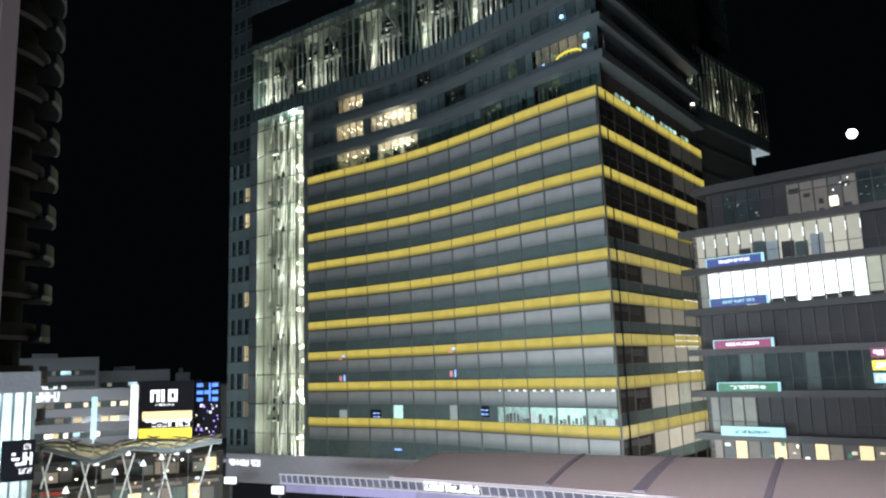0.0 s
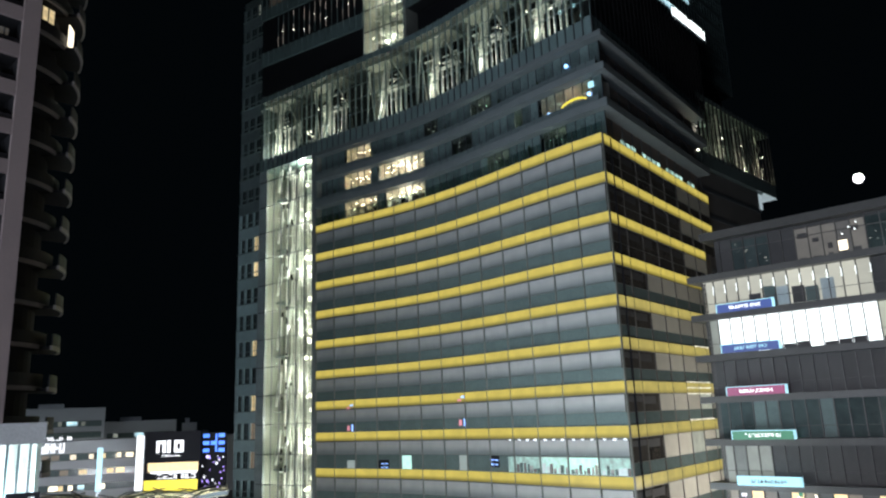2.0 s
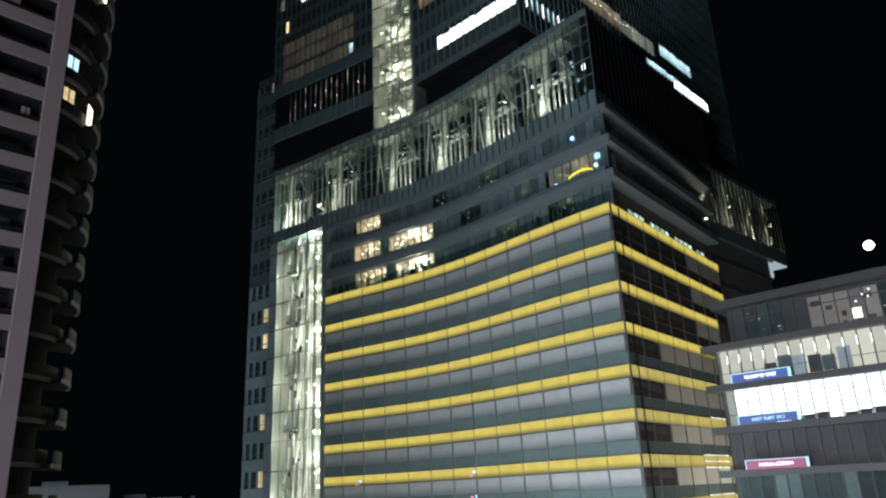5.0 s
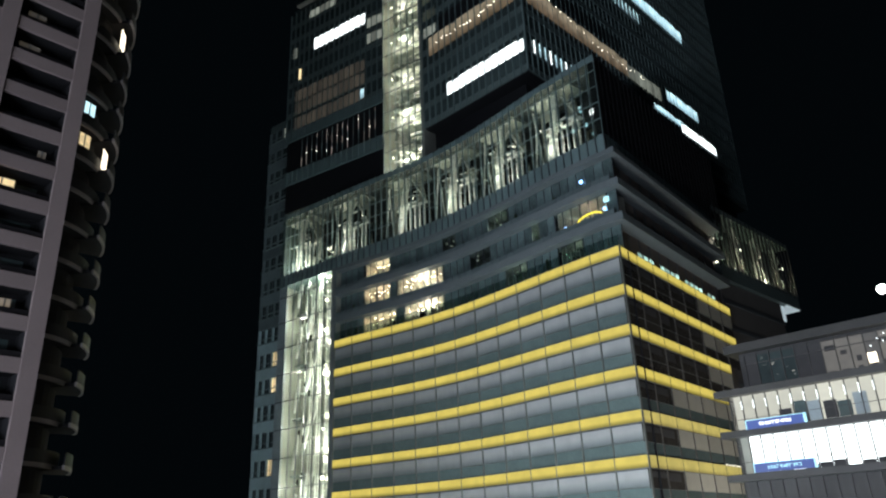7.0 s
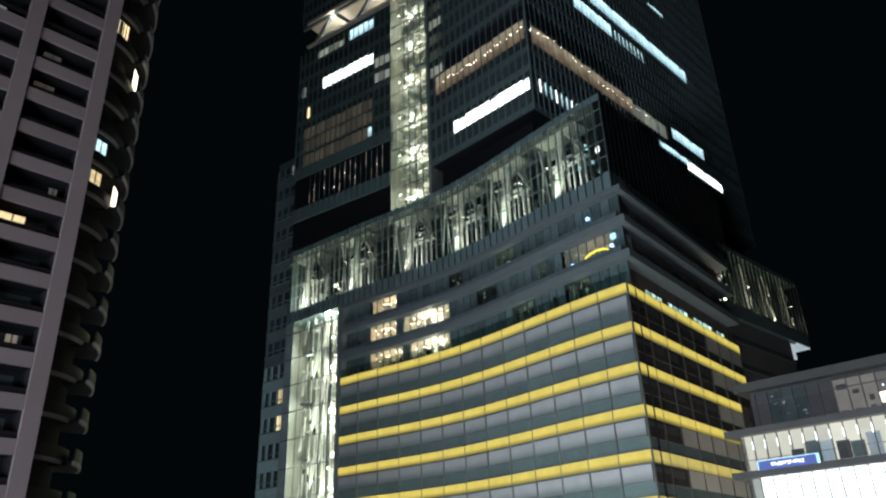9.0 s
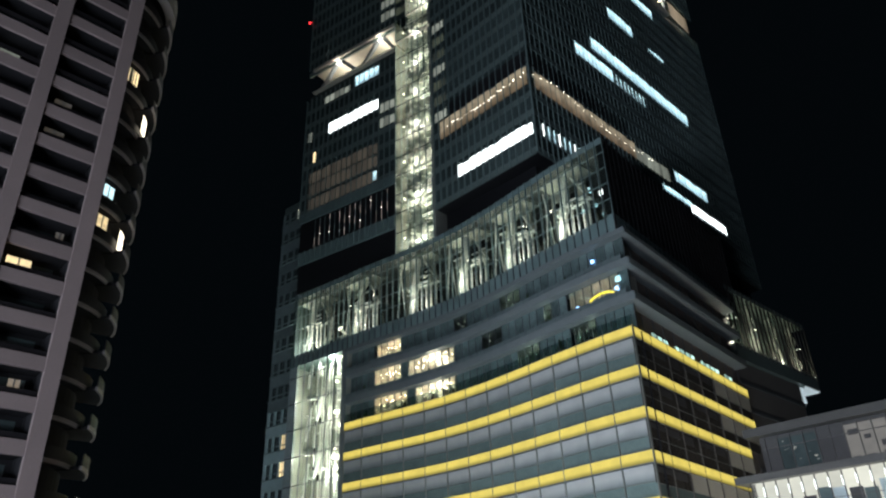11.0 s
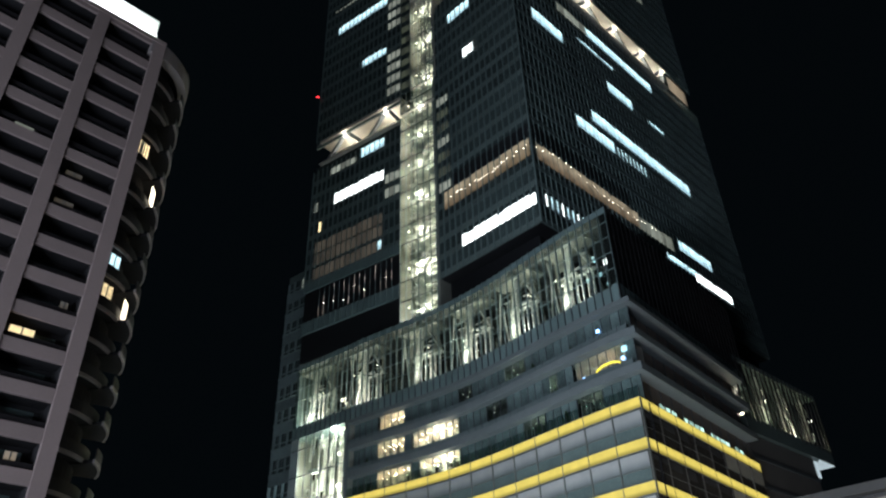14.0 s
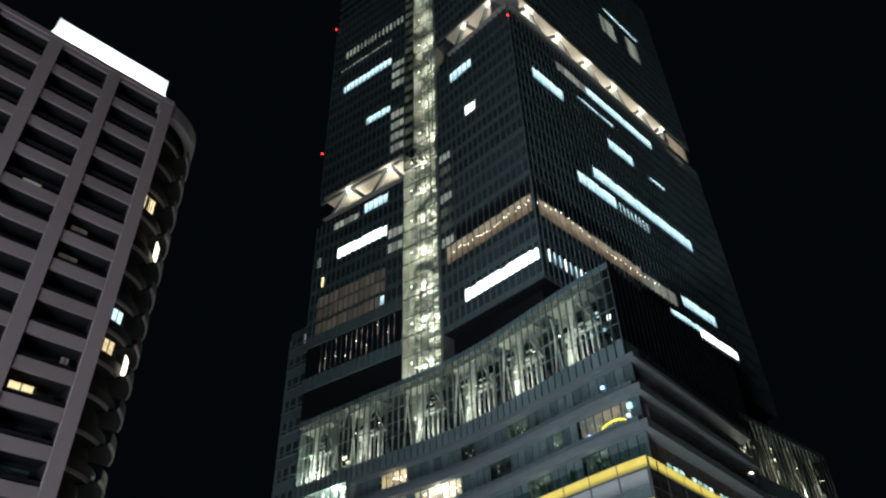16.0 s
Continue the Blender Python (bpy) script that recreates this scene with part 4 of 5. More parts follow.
for k in range(11):
    RH.piece("ledge", FRAME, rw, 0, RH.length - 8, 6 + k * 5.0, 6.5 + k * 5.0, -0.8, -0.55)
# this soffit glows by itself in place of the light that falls on it
bm = bmesh.new()
prism(bm, [RH.at(RH.length - 6.5, 0, -0.1).to_2d(), RH.at(RH.length, 0, -0.1).to_2d(), RH.at(RH.length, 0, -6).to_2d()], 60.3, 60.5)
part("lit_soffit", bm, SOFFIT_LIT, rear)
RH.piece("lit_window", SOFFIT_LIT, rear, RH.length - 8, RH.length - 6.6, 57.0, 60.2, -0.9, -0.7)

for t, z, w in ((0.035, 77.5, 0.9), (0.10, 76.0, 0.5), (0.075, 79.5, 0.4)):
    fq = Face.between(front(t), front(t + 0.02))
    fq.piece("floodlight", COOL if w < 0.8 else WHITE_SIGN, hall, 0, w, z, z + w, -2.2, -2.0)

# ---- apartment tower ----
apartments = empty("apartment_tower", "mauve-grey apartment tower with a grid of loggias and rounded balconies", "apartment building")
AP = Face((-31.8, 50.9), (-0.669, -0.743))
OUT3 = AP.n
ROOF, COLW, NF, NC = 80.6, 6.0, 24, 5


def storey(k):
    """Height of the k-th loggia floor edge below the roof; the top storeys are taller."""
    return 81.2 - 3.66 * min(k, 5) - 3.13 * max(k - 5, 0)


# all behind the front frame is near-black: loggia shade put into the colour
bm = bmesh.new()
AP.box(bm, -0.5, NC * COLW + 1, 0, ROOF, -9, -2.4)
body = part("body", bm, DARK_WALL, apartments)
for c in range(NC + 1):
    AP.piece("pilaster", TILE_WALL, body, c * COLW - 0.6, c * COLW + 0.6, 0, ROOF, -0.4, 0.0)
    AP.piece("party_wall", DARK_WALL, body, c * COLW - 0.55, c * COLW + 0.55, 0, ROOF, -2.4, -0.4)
rnd = random.Random(11)
for k in range(NF + 1):
    z = storey(k) - 0.4
    for c in range(NC):
        AP.piece("beam", TILE_WALL, body, c * COLW + 0.6, (c + 1) * COLW - 0.6, z - 0.7, z + 0.4, -0.4, -0.12)
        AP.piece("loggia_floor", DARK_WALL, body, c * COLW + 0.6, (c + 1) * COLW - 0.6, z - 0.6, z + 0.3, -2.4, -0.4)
        a, b = c * COLW + 0.6, (c + 1) * COLW - 0.6
        AP.piece("rail", DARK_RAIL, body, a, b, z - 2.65, z - 2.2, -0.5, -0.45)
        r = rnd.random()
        if r < 0.04:
            s = a + rnd.uniform(0.3, 2.2)
            AP.piece("lit_window", DIM if r < 0.11 else AMBER, body, s, s + 1.6, z - 2.8, z - 1.3, -2.39, -2.3)
        else:
            AP.piece("window", OFFICE_GLASS, body, a + 0.5, b - 0.5, z - 2.9, z - 1.0, -2.39, -2.33)
for s0, s1, z0, m, h in ((3.1, 4.9, 44.2, WARM, 1.25), (3.2, 4.6, 60.2, DUSK, 0.9), (3.2, 4.8, 57.0, DUSK, 0.9), (1.8, 2.6, 35.0, AMBER, 1.0), (1.3, 1.9, 47.6, DUSK, 1.0)):
    AP.piece("lit_window", m, body, s0, s1, z0, z0 + h, -1.0, -0.9)
    AP.piece("glazing_bar", FRAME, body, (s0 + s1) / 2 - 0.05, (s0 + s1) / 2 + 0.05, z0, z0 + h, -0.9, -0.85)

# rounded end with stepped balconies
CEN = AP.at(0.6, 0, -7.0).to_2d()


def nose(radius, a0, a1, n=14):
    pts = []
    for i in range(n + 1):
        a = radians(a0 + (a1 - a0) * i / n)
        pts.append(CEN + OUT3 * (7.0 * radius * math.cos(a)) - AP.d * (6.6 * radius * math.sin(a)))
    return pts


def ring(bm, r0, r1, a0, a1, z0, z1):
    prism(bm, nose(r1, a0, a1) + list(reversed(nose(r0, a0, a1))), z0, z1)


# core and slabs near-black: the balconies' underside shade is in their colour
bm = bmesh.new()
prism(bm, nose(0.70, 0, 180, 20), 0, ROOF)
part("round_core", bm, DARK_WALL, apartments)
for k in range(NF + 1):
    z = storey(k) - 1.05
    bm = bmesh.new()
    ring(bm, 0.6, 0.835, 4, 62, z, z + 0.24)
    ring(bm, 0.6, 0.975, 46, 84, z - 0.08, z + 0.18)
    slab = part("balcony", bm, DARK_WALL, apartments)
    bm = bmesh.new()
    ring(bm, 0.835, 0.86, 4, 60, z - 0.02, z + 0.3)
    ring(bm, 0.975, 1.0, 46, 84, z - 0.1, z + 0.22)
    part("slab_edge", bm, BALCONY, slab)
    bm = bmesh.new()
    ring(bm, 0.84, 0.855, 5, 61, z + 0.3, z + 1.25)
    ring(bm, 0.98, 0.995, 47, 83, z + 0.22, z + 1.15)
    part("balustrade", bm, DARK_RAIL, slab)
    if k in (3, 7, 8):
        fw = Face.between(nose(0.80, 5, 35, 2)[0], nose(0.80, 5, 35, 2)[2])
        small = 1.2 if k == 3 else 0.1
        fw.piece("lit_window", COOL if k == 7 else WARM, slab, small, fw.length - 0.3, z - 2.8, z - 0.45, 0.15, 0.22)
        for q in range(3):
            x = small + (fw.length - 0.3 - small) * (q + 1) / 4
            fw.piece("glazing_bar", FRAME, slab, x - 0.04, x + 0.04, z - 2.8, z - 0.45, 0.22, 0.28)
        fw.piece("curtain", WARM_HI if k == 8 else WING_PANEL, slab, small + 0.1, small + 0.5, z - 2.6, z - 0.5, 0.22, 0.26)
        fw.piece("furniture", DARK_WALL, slab, small + 0.5, fw.length * 0.6, z - 2.8, z - 1.9, 0.22, 0.27)
    if k in (4, 8):
        fw = Face.between(nose(0.86, 46, 58, 2)[0], nose(0.86, 46, 58, 2)[2])
        fw.piece("lit_window", WARM_HI, slab, 0, fw.length, z - 2.7, z - 0.8, 0.15, 0.22)
bm = bmesh.new()
ring(bm, 0.86, 1.0, -2, 140, ROOF - 1.6, ROOF + 0.2)
part("roof_ring", bm, BALCONY, apartments)
bm = bmesh.new()
AP.box(bm, -0.6, NC * COLW + 0.6, ROOF, ROOF + 0.5, -9, 0.05)
part("parapet", bm, TILE_WALL, apartments)
crown = AP.piece("crown", STEEL, apartments, 0.4, 12.6, ROOF + 0.5, ROOF + 4.2, -1.6, -1.0, "white crown screen washed with light")
lamp("crown_light", "AREA", look(AP.at(6.5, ROOF + 0.9, 0.6), AP.at(6.5, ROOF + 3.2, -1.0)), 900, (0.85, 0.95, 1.0), 11.5, 0.4)
for s, q in ((0.4, -1), (12.6, 1)):
    bm = bmesh.new()
    for i in range(8):
        a0, a1 = radians(90 * i / 8), radians(90 * (i + 1) / 8)
        AP.beam(bm, (s + q * 1.3 * (1 - math.cos(a0)), ROOF + 2.2 - 1.6 * math.sin(a0)), (s + q * 1.3 * (1 - math.cos(a1)), ROOF + 2.2 - 1.6 * math.sin(a1)), 0.2, -1.2, 0.3)
    part("crown_horn", bm, STEEL, apartments)

# ---- shop building with signs ----
SHOP_FRAME = solid("dark_bronze_frame", (0.088, 0.083, 0.078), 0.45, 0.2, vary=0.25)
shops = empty("shop_building", "six-storey grey commercial building with lit floors and signs", "commercial building")
RBF = Face((27.7, 80.4), (0.731, -0.682))
LEN = 46.0
bm = bmesh.new()
RBF.box(bm, 0.4, LEN, 0, 31.8, -22, -1.6)
sb = part("body", bm, DARK_WALL, shops)
LV = [4.9, 9.9, 14.3, 18.7, 23.1, 27.5, 31.8]
for z in LV[1:]:
    bm = bmesh.new()
    RBF.box(bm, -1.2, LEN, z - 0.35, z + 0.35, -3, 0.5)
    part("slab_edge", bm, SHOP_FRAME, shops)
RBF.piece("side_wall", SHOP_FRAME, shops, -0.05, 0.4, 0, 31.4, -22, -0.6)


def shop_floor(k, spans, gap=1.3):
    z0, z1 = LV[k] + 0.35, LV[k + 1] - 0.35
    n = round(LEN / gap)
    for j in range(n):
        s0, s1 = j * gap, (j + 1) * gap
        mat = BLIND
        for a, b, m in spans:
            if a <= (s0 + s1) / 2 < b:
                mat = m
        if k == 0:
            mat = (AMBER, BROWN_GLASS, WARM, AMBER, SOFFIT, DUSK, BROWN_GLASS, AMBER)[(j * 5 + j // 3) % 8]
        RBF.piece("pane", mat, sb, s0 + 0.03, s1 - 0.03, z0, z1, -0.7, -0.6)
        RBF.piece("mullion", SHOP_FRAME, sb, s0 - 0.05, s0 + 0.05, z0, z1, -0.6, -0.45)
    RBF.piece("transom", SHOP_FRAME, sb, 0, LEN, z0 + 1.15, z0 + 1.2, -0.6, -0.5)


SHOP_ROOM = glow("cream_shop_light", (1.0, 0.99, 0.82), 0.55, 0.22, (0.5, 0.5, 1.0))
PENT_ROOM = glow("dim_beige_room_light", (1.0, 0.9, 0.74), 0.085, 0.6, (0.9, 0.9, 1.4))
shop_floor(5, [(0, 17, SHOP_ROOM), (19, 30, SHOP_ROOM)])
# highlights on the mullions, painted as thin glowing strips
for j in range(13):
    RBF.piece("window_lamp", BRIGHT, sb, 1.22 + j * 1.3, 1.28 + j * 1.3, 30.0, 30.9, -0.44, -0.38)
shop_floor(4, [(0, 1.3, DIM), (1.3, 17, BRIGHT), (17, 30, ROOM)])
shop_floor(3, [])
shop_floor(2, [(0, 40, OFFICE_GLASS), (3.9, 6.5, STORE_GLASS), (10.4, 11.7, STORE_GLASS)])
shop_floor(1, [(0, 5.2, DIM)])
shop_floor(0, [])
rg = random.Random(31)
for j in range(46):
    x, z = rg.uniform(1.0, 30.0), rg.uniform(6.0, 9.2)
    RBF.piece("shop_lamp", rg.choice((SPARK, WARM_HI, WARM_HI, WHITE_SIGN, GREEN_SIGN, WARM)), sb, x, x + rg.uniform(0.1, 0.55), z, z + rg.uniform(0.08, 0.4), -0.44, -0.4)
for j in range(13):
    if j % 4 != 3:
        RBF.piece("desk_screen", BLIND, sb, 1.4 + j * 1.3, 2.5 + j * 1.3, 23.5, 23.85 + 0.12 * (j * 5 % 4), -0.58, -0.5)
for j, x in enumerate((5.0, 6.6, 7.9, 9.4, 10.7, 12.2)):
    RBF.piece("dark_partition", (BLIND, STORE_GLASS, WING_DIM)[j % 3], sb, x, x + 1.25, 28.0, 29.5 + 0.2 * (j * 3 % 4), -0.55, -0.5)
# roof storey
bm = bmesh.new()
RBF.box(bm, 0.9, LEN, 32.1, 36.4, -20, -3.0)
pent = part("roof_storey", bm, BLIND, shops)
RBF.piece("roof_edge", SHOP_FRAME, pent, -0.2, LEN, 36.4, 37.3, -20, -1.6)
rp = random.Random(12)
PENT = "gdddggpppppddgggddppgg"
for j, q in enumerate(PENT):
    s = 1.5 + j * 1.36
    mat = {"d": OFFICE_GLASS, "g": BLIND, "p": PENT_ROOM}[q]
    RBF.piece("window", mat, pent, s, s + 1.3, 32.6, 36.0, -3.0, -2.95)
    RBF.piece("mullion", SHOP_FRAME, pent, s - 0.06, s + 0.03, 32.4, 36.2, -2.95, -2.8)
    if q == "d":
        for i in range(3):
            x, z = s + rp.uniform(0.1, 1.0), rp.uniform(33, 35.6)
            RBF.piece("ceiling_lamp", rp.choice((DIM, SHOP_ROOM, DIM)), pent, x, x + rp.uniform(0.06, 0.3), z, z + 0.07, -2.94, -2.9)
    if q == "p":
        z = rp.uniform(33.0, 35.2)
        RBF.piece("shelf", BLIND, pent, s + rp.uniform(0, 0.5), s + rp.uniform(0.7, 1.25), z, z + rp.uniform(0.15, 0.6), -2.94, -2.9)
        RBF.piece("sill_clutter", SHOP_FRAME, pent, s + rp.uniform(0, 0.4), s + rp.uniform(0.6, 1.2), 32.6, 32.8 + rp.uniform(0, 0.6), -2.94, -2.88)
RBF.piece("head_rail", SHOP_FRAME, pent, 1.2, LEN, 35.1, 35.2, -2.95, -2.84)
RBF.piece("lit_window", WARM_HI, pent, 13.8, 14.6, 33.0, 34.0, -2.9, -2.8)
for x, z in ((14.9, 35.2), (15.4, 34.9), (14.2, 34.6), (15.6, 35.6)):
    RBF.piece("spot_lamp", BRIGHT, pent, x, x + 0.12, z, z + 0.12, -2.9, -2.8)
RBF.piece("lit_recess", BRIGHT, pent, 17.4, 30.0, 31.7, 32.2, -2.4, -0.6)
for i, (z, mat, ink, w, hue) in enumerate(((28.2, BLUE_SIGN, WHITE_SIGN, 5.8, "deep blue"), (23.9, BLUE_SIGN, CYAN_SIGN, 5.9, "bright blue"), (19.45, MAGENTA_SIGN, WHITE_SIGN, 5.9, "magenta"), (15.0, GREEN_SIGN, WHITE_SIGN, 6.1, "green"), (10.5, CYAN_SIGN, INK, 6.1, "pale cyan"))):
    sign = empty("shop_sign", "glowing " + hue + " shop sign on a slab edge", "sign", "signs on the shop building")
    board = RBF.piece("board", mat, sign, 1.9, 1.9 + w, z - 0.42, z + 0.42, 0.55, 0.75)
    bar_text(RBF, sign, ink, 3.2, 1.9 + w * 0.80, z - 0.15, z + 0.17, 0.76, 11, i)
    RBF.piece("trim", CYAN_SIGN, sign, 1.8, 1.9, z - 0.42, z + 0.5, 0.55, 0.78)
    RBF.piece("trim", CYAN_SIGN, sign, 1.9, 1.9 + w, z + 0.42, z + 0.5, 0.55, 0.78)
    RBF.piece("trim", CYAN_SIGN, sign, 1.9 + w, 2.1 + w, z - 0.42, z + 0.5, 0.5, 0.78)
    RBF.piece("bracket", SHOP_FRAME, sign, 2.4, 2.55, z - 0.3, z + 0.3, -0.6, 0.55)
    RBF.piece("bracket", SHOP_FRAME, sign, 1.4 + w, 1.55 + w, z - 0.3, z + 0.3, -0.6, 0.55)
stack = empty("shop_sign", "stack of magenta, yellow and cyan sign panels", "sign", "signs on the shop building")
for j, m in enumerate((MAGENTA_SIGN, YELLOW_SIGN, CYAN_SIGN)):
    RBF.piece("board", m, stack, 16.6, 18.6, 17.6 - j * 1.15, 18.5 - j * 1.15, 0.5, 0.7)
    bar_text(RBF, stack, WHITE_SIGN, 16.8, 18.4, 17.8 - j * 1.15, 18.3 - j * 1.15, 0.71, 3, 40 + j)

# ---- covered footbridge ----
bridge = empty("footbridge", "covered footbridge with a pale ribbed roof and a glazed edge", "footbridge")
BF = [Vector((-3.6, 43.8)), Vector((4.6, 38.6)), Vector((12.5, 32.6)), Vector((26.0, 20.0))]
BB = [Vector((-0.4, 55.8)), Vector((16.2, 47.3)), Vector((25.1, 43.3)), Vector((44.0, 34.0))]
EF = [Vector((-10.8, 47.5)), Vector((-3.4, 43.5)), Vector((4.6, 38.3)), Vector((12.5, 32.3)), Vector((26.0, 19.7))]


def along(P, q):
    q *= len(P) - 1
    i = min(int(q), len(P) - 2)
    return P[i].lerp(P[i + 1], q - i)


bm = bmesh.new()
NB = 24
grid = [[bm.verts.new((*along(BF, i / NB).lerp(along(BB, i / NB), j / 6), 11.9 + 0.14 * math.sin(math.pi * j / 6))) for j in range(7)] for i in range(NB + 1)]
for i in range(NB):
    for j in range(6):
        bm.faces.new((grid[i][j], grid[i + 1][j], grid[i + 1][j + 1], grid[i][j + 1]))
roof = part("roof", bm, CANOPY, bridge)
sol = roof.modifiers.new("thick", "SOLIDIFY")
sol.thickness = 0.2
sol.offset = -1
for (fx, fy), (bx, by), w in (((4.9, 38.6), (9.0, 50.8), 0.25), ((8.8, 35.8), (14.4, 48.2), 0.6), ((13.3, 32.2), (20.0, 45.6), 0.3), ((19.0, 27.0), (27.0, 42.4), 0.3)):
    a, b = Vector((fx, fy)), Vector((bx, by))
    bm = bmesh.new()
    for j in range(6):
        strut(bm, (*a.lerp(b, j / 6), 11.95 + 0.14 * math.sin(math.pi * j / 6)), (*a.lerp(b, (j + 1) / 6), 11.95 + 0.14 * math.sin(math.pi * (j + 1) / 6)), w, 0.12)
    part("rib", bm, CANOPY_RIB, roof)
EDGE_GLASS = solid("violet_grey_edge_glass", (0.20, 0.195, 0.25), 0.2, vary=0.4, scale=1.2)
VIOLET = glow("violet_beam_glow", (0.55, 0.5, 1.0), 0.55, 0.3)
for i in range(NB):
    e = Face.between(along(EF, i / NB), along(EF, (i + 1) / NB))
    e.piece("edge_beam", STEEL, bridge, 0, e.length, 11.74, 11.8, -0.1, 0.06)
    # blue-violet lower beam, brightened by an added glow of its own
    e.piece("edge_light", VIOLET, bridge, 0, e.length, 10.7, 11.2, -0.3, -0.1)
    e.piece("edge_rail", STEEL, bridge, 0, e.length, 11.2, 11.25, -0.3, -0.05)
    for q in range(3):
        bm = bmesh.new()
        e.beam(bm, (e.length * q / 3 + 0.12, 11.25), (e.length * q / 3, 11.76), 0.045, -0.08, 0.05)
        part("bracket", bm, STEEL, bridge)
    e.piece("edge_glass", EDGE_GLASS, bridge, 0, e.length, 11.25, 11.74, -0.35, -0.3)
TEAL = glow("teal_glass_light", (0.6, 0.95, 0.9), 0.45, 0.5, (1.2, 1.2, 1.2))
for i in range(3, 9):
    e = Face.between(along(EF, i / NB), along(EF, (i + 1) / NB))
    e.piece("lit_glass", TEAL, bridge, 0.1, e.length - 0.1, 9.0, 10.3, -1.2, -1.1)
    e.piece("mullion", FRAME, bridge, 0, 0.1, 8.6, 10.7, -1.2, -1.0)
bm = bmesh.new()
prism(bm, BF + list(reversed(BB)), 6.6, 7.2)
deck = part("deck", bm, CONCRETE, bridge)
for i in range(0, NB, 4):
    p = along(BF, i / NB).lerp(along(BB, i / NB), 0.5)
    bm = bmesh.new()
    strut(bm, (p.x, p.y, 0), (p.x, p.y, 11.9), 0.5, 0.5)
    part("post", bm, CONCRETE, bridge)
# parapet wall of the bridge further on
pw = Face.between((-17.5, 58.7), (-1.0, 49.6))
bm = bmesh.new()
pw.box(bm, 0, pw.length, 9.9, 12.0, -0.4, 0)
link = tagged(part("bridge_parapet", bm, CONCRETE), "plain grey bridge fascia wall with a lit sign", "bridge", kind="structure")
bm = bmesh.new()
pw.box(bm, 0, pw.length, 0, 9.9, -1.0, -0.6)
part("bridge_wall", bm, DARK_WALL, link)

# ---- station building and street in the distance ----
station = empty("station_building", "long pale station building with lit ribbon windows and billboards", "station building")
ST = Face((-112.0, 200.0), (0.92, 0.40))
bm = bmesh.new()
ST.box(bm, -10, 75, 0, 15.5, -30, -0.3)
stb = part("body", bm, STATION, station)
for z in (3.5, 7.5, 11.5):
    ST.piece("ribbon_window", STORE_GLASS, stb, -8, 46, z - 1.0, z + 0.8, -0.3, -0.1)
    for j in range(22):
        if rnd.random() < 0.5:
            s = -6 + j * 2.3
            ST.piece("lit_window", rnd.choice((WARM, WARM_HI, COOL, AMBER)), stb, s, s + rnd.uniform(1, 2.2), z - 0.8, z + 0.5, -0.1, 0.0)

for s0, s1, z0, z1 in ((-1, 33, 8.6, 10.4), (-1, 33, 4.6, 6.4), (-1, 46, 12.4, 15.6)):
    ST.piece("facade_band", STATION, stb, s0, s1, z0, z1, -0.1, 0.25)


def at_az(az, dist, z=0.0):
    return Vector((dist * math.sin(radians(az)), dist * math.cos(radians(az)), z))


# billboard with bright panels beside the station
BBF = Face.between(at_az(-22.75, 206), at_az(-18.9, 200))
board = empty("billboard", "large black billboard with white block letters, orange and yellow panels", "billboard")
W = BBF.length
BBF.piece("panel", INK, board, 0.6, W, 0.5, 17.2, -0.8, 0)
BBF.piece("light_column", WHITE_SIGN, board, -1.6, 0, 2.8, 16.4, -0.6, 0.2)
BBF.piece("yellow_panel", YELLOW_SIGN, board, 0.8, W - 0.4, 2.4, 5.4, 0, 0.15)
BBF.piece("orange_panel", WARM, board, 1.6, W - 0.4, 7.4, 9.6, 0, 0.15)
BBF.piece("white_panel", WHITE_SIGN, board, 2.4, W - 0.6, 7.0, 7.4, 0.0, 0.2)
for j, a in enumerate((3.6, 6.4, 8.2)):
    BBF.piece("block_letter", WHITE_SIGN, board, a, a + (2.4, 0.8, 2.4)[j], 12.0, 15.0, 0.05, 0.15)
    if j != 1:
        BBF.piece("letter_counter", INK, board, a + 0.8, a + 1.6, 12.0 if j == 0 else 12.8, 14.2, 0.15, 0.2)
bar_text(BBF, board, WHITE_SIGN, 5.0, W - 5.0, 11.0, 11.5, 0.1, 6, 72)
bar_text(BBF, board, WHITE_SIGN, 4.0, W - 0.8, 5.7, 6.8, 0.1, 7, 73)
for q in (1.5, W - 1.5):
    BBF.piece("leg", FRAME, board, q, q + 0.4, 0, 2.0, -0.6, -0.2)
NEON = glow("blue_neon", (0.08, 0.25, 1.0), 2.2, 0.3)
PURPLE = glow("purple_light", (0.45, 0.3, 1.0), 2.2, 0.5)
NF2 = Face.between(at_az(-18.8, 205), at_az(-17.1, 203))
neon = empty("neon_sign", "blue neon sign over a purple light display", "sign")
NF2.piece("panel", INK, neon, -0.3, NF2.length, 0, 16.5, -0.6, -0.05)
bar_text(NF2, neon, NEON, 0.2, NF2.length - 0.2, 11.6, 16.2, 0, 3, 81)
rq = random.Random(5)
for j in range(26):
    s, z = rq.uniform(0.2, NF2.length - 0.5), rq.uniform(2.4, 10.6)
    NF2.piece("light", PURPLE if j % 3 else WHITE_SIGN, neon, s, s + rq.uniform(0.15, 0.6), z, z + rq.uniform(0.2, 0.7), 0, 0.1)
LC = Face.between(at_az(-25.65, 180), at_az(-25.2, 180))
col = empty("light_column", "tall pale blue light column beside the station", "light column")
LC.piece("tube", CYAN_SIGN, col, 0, LC.length * 0.8, 5.4, 14.4, -0.3, 0.3)
LC.piece("pole", FRAME, col, 0.3, 0.8, 0, 5.4, -0.2, 0.2)
nsign = empty("roof_sign", "small white illuminated letters on the station wall", "sign")
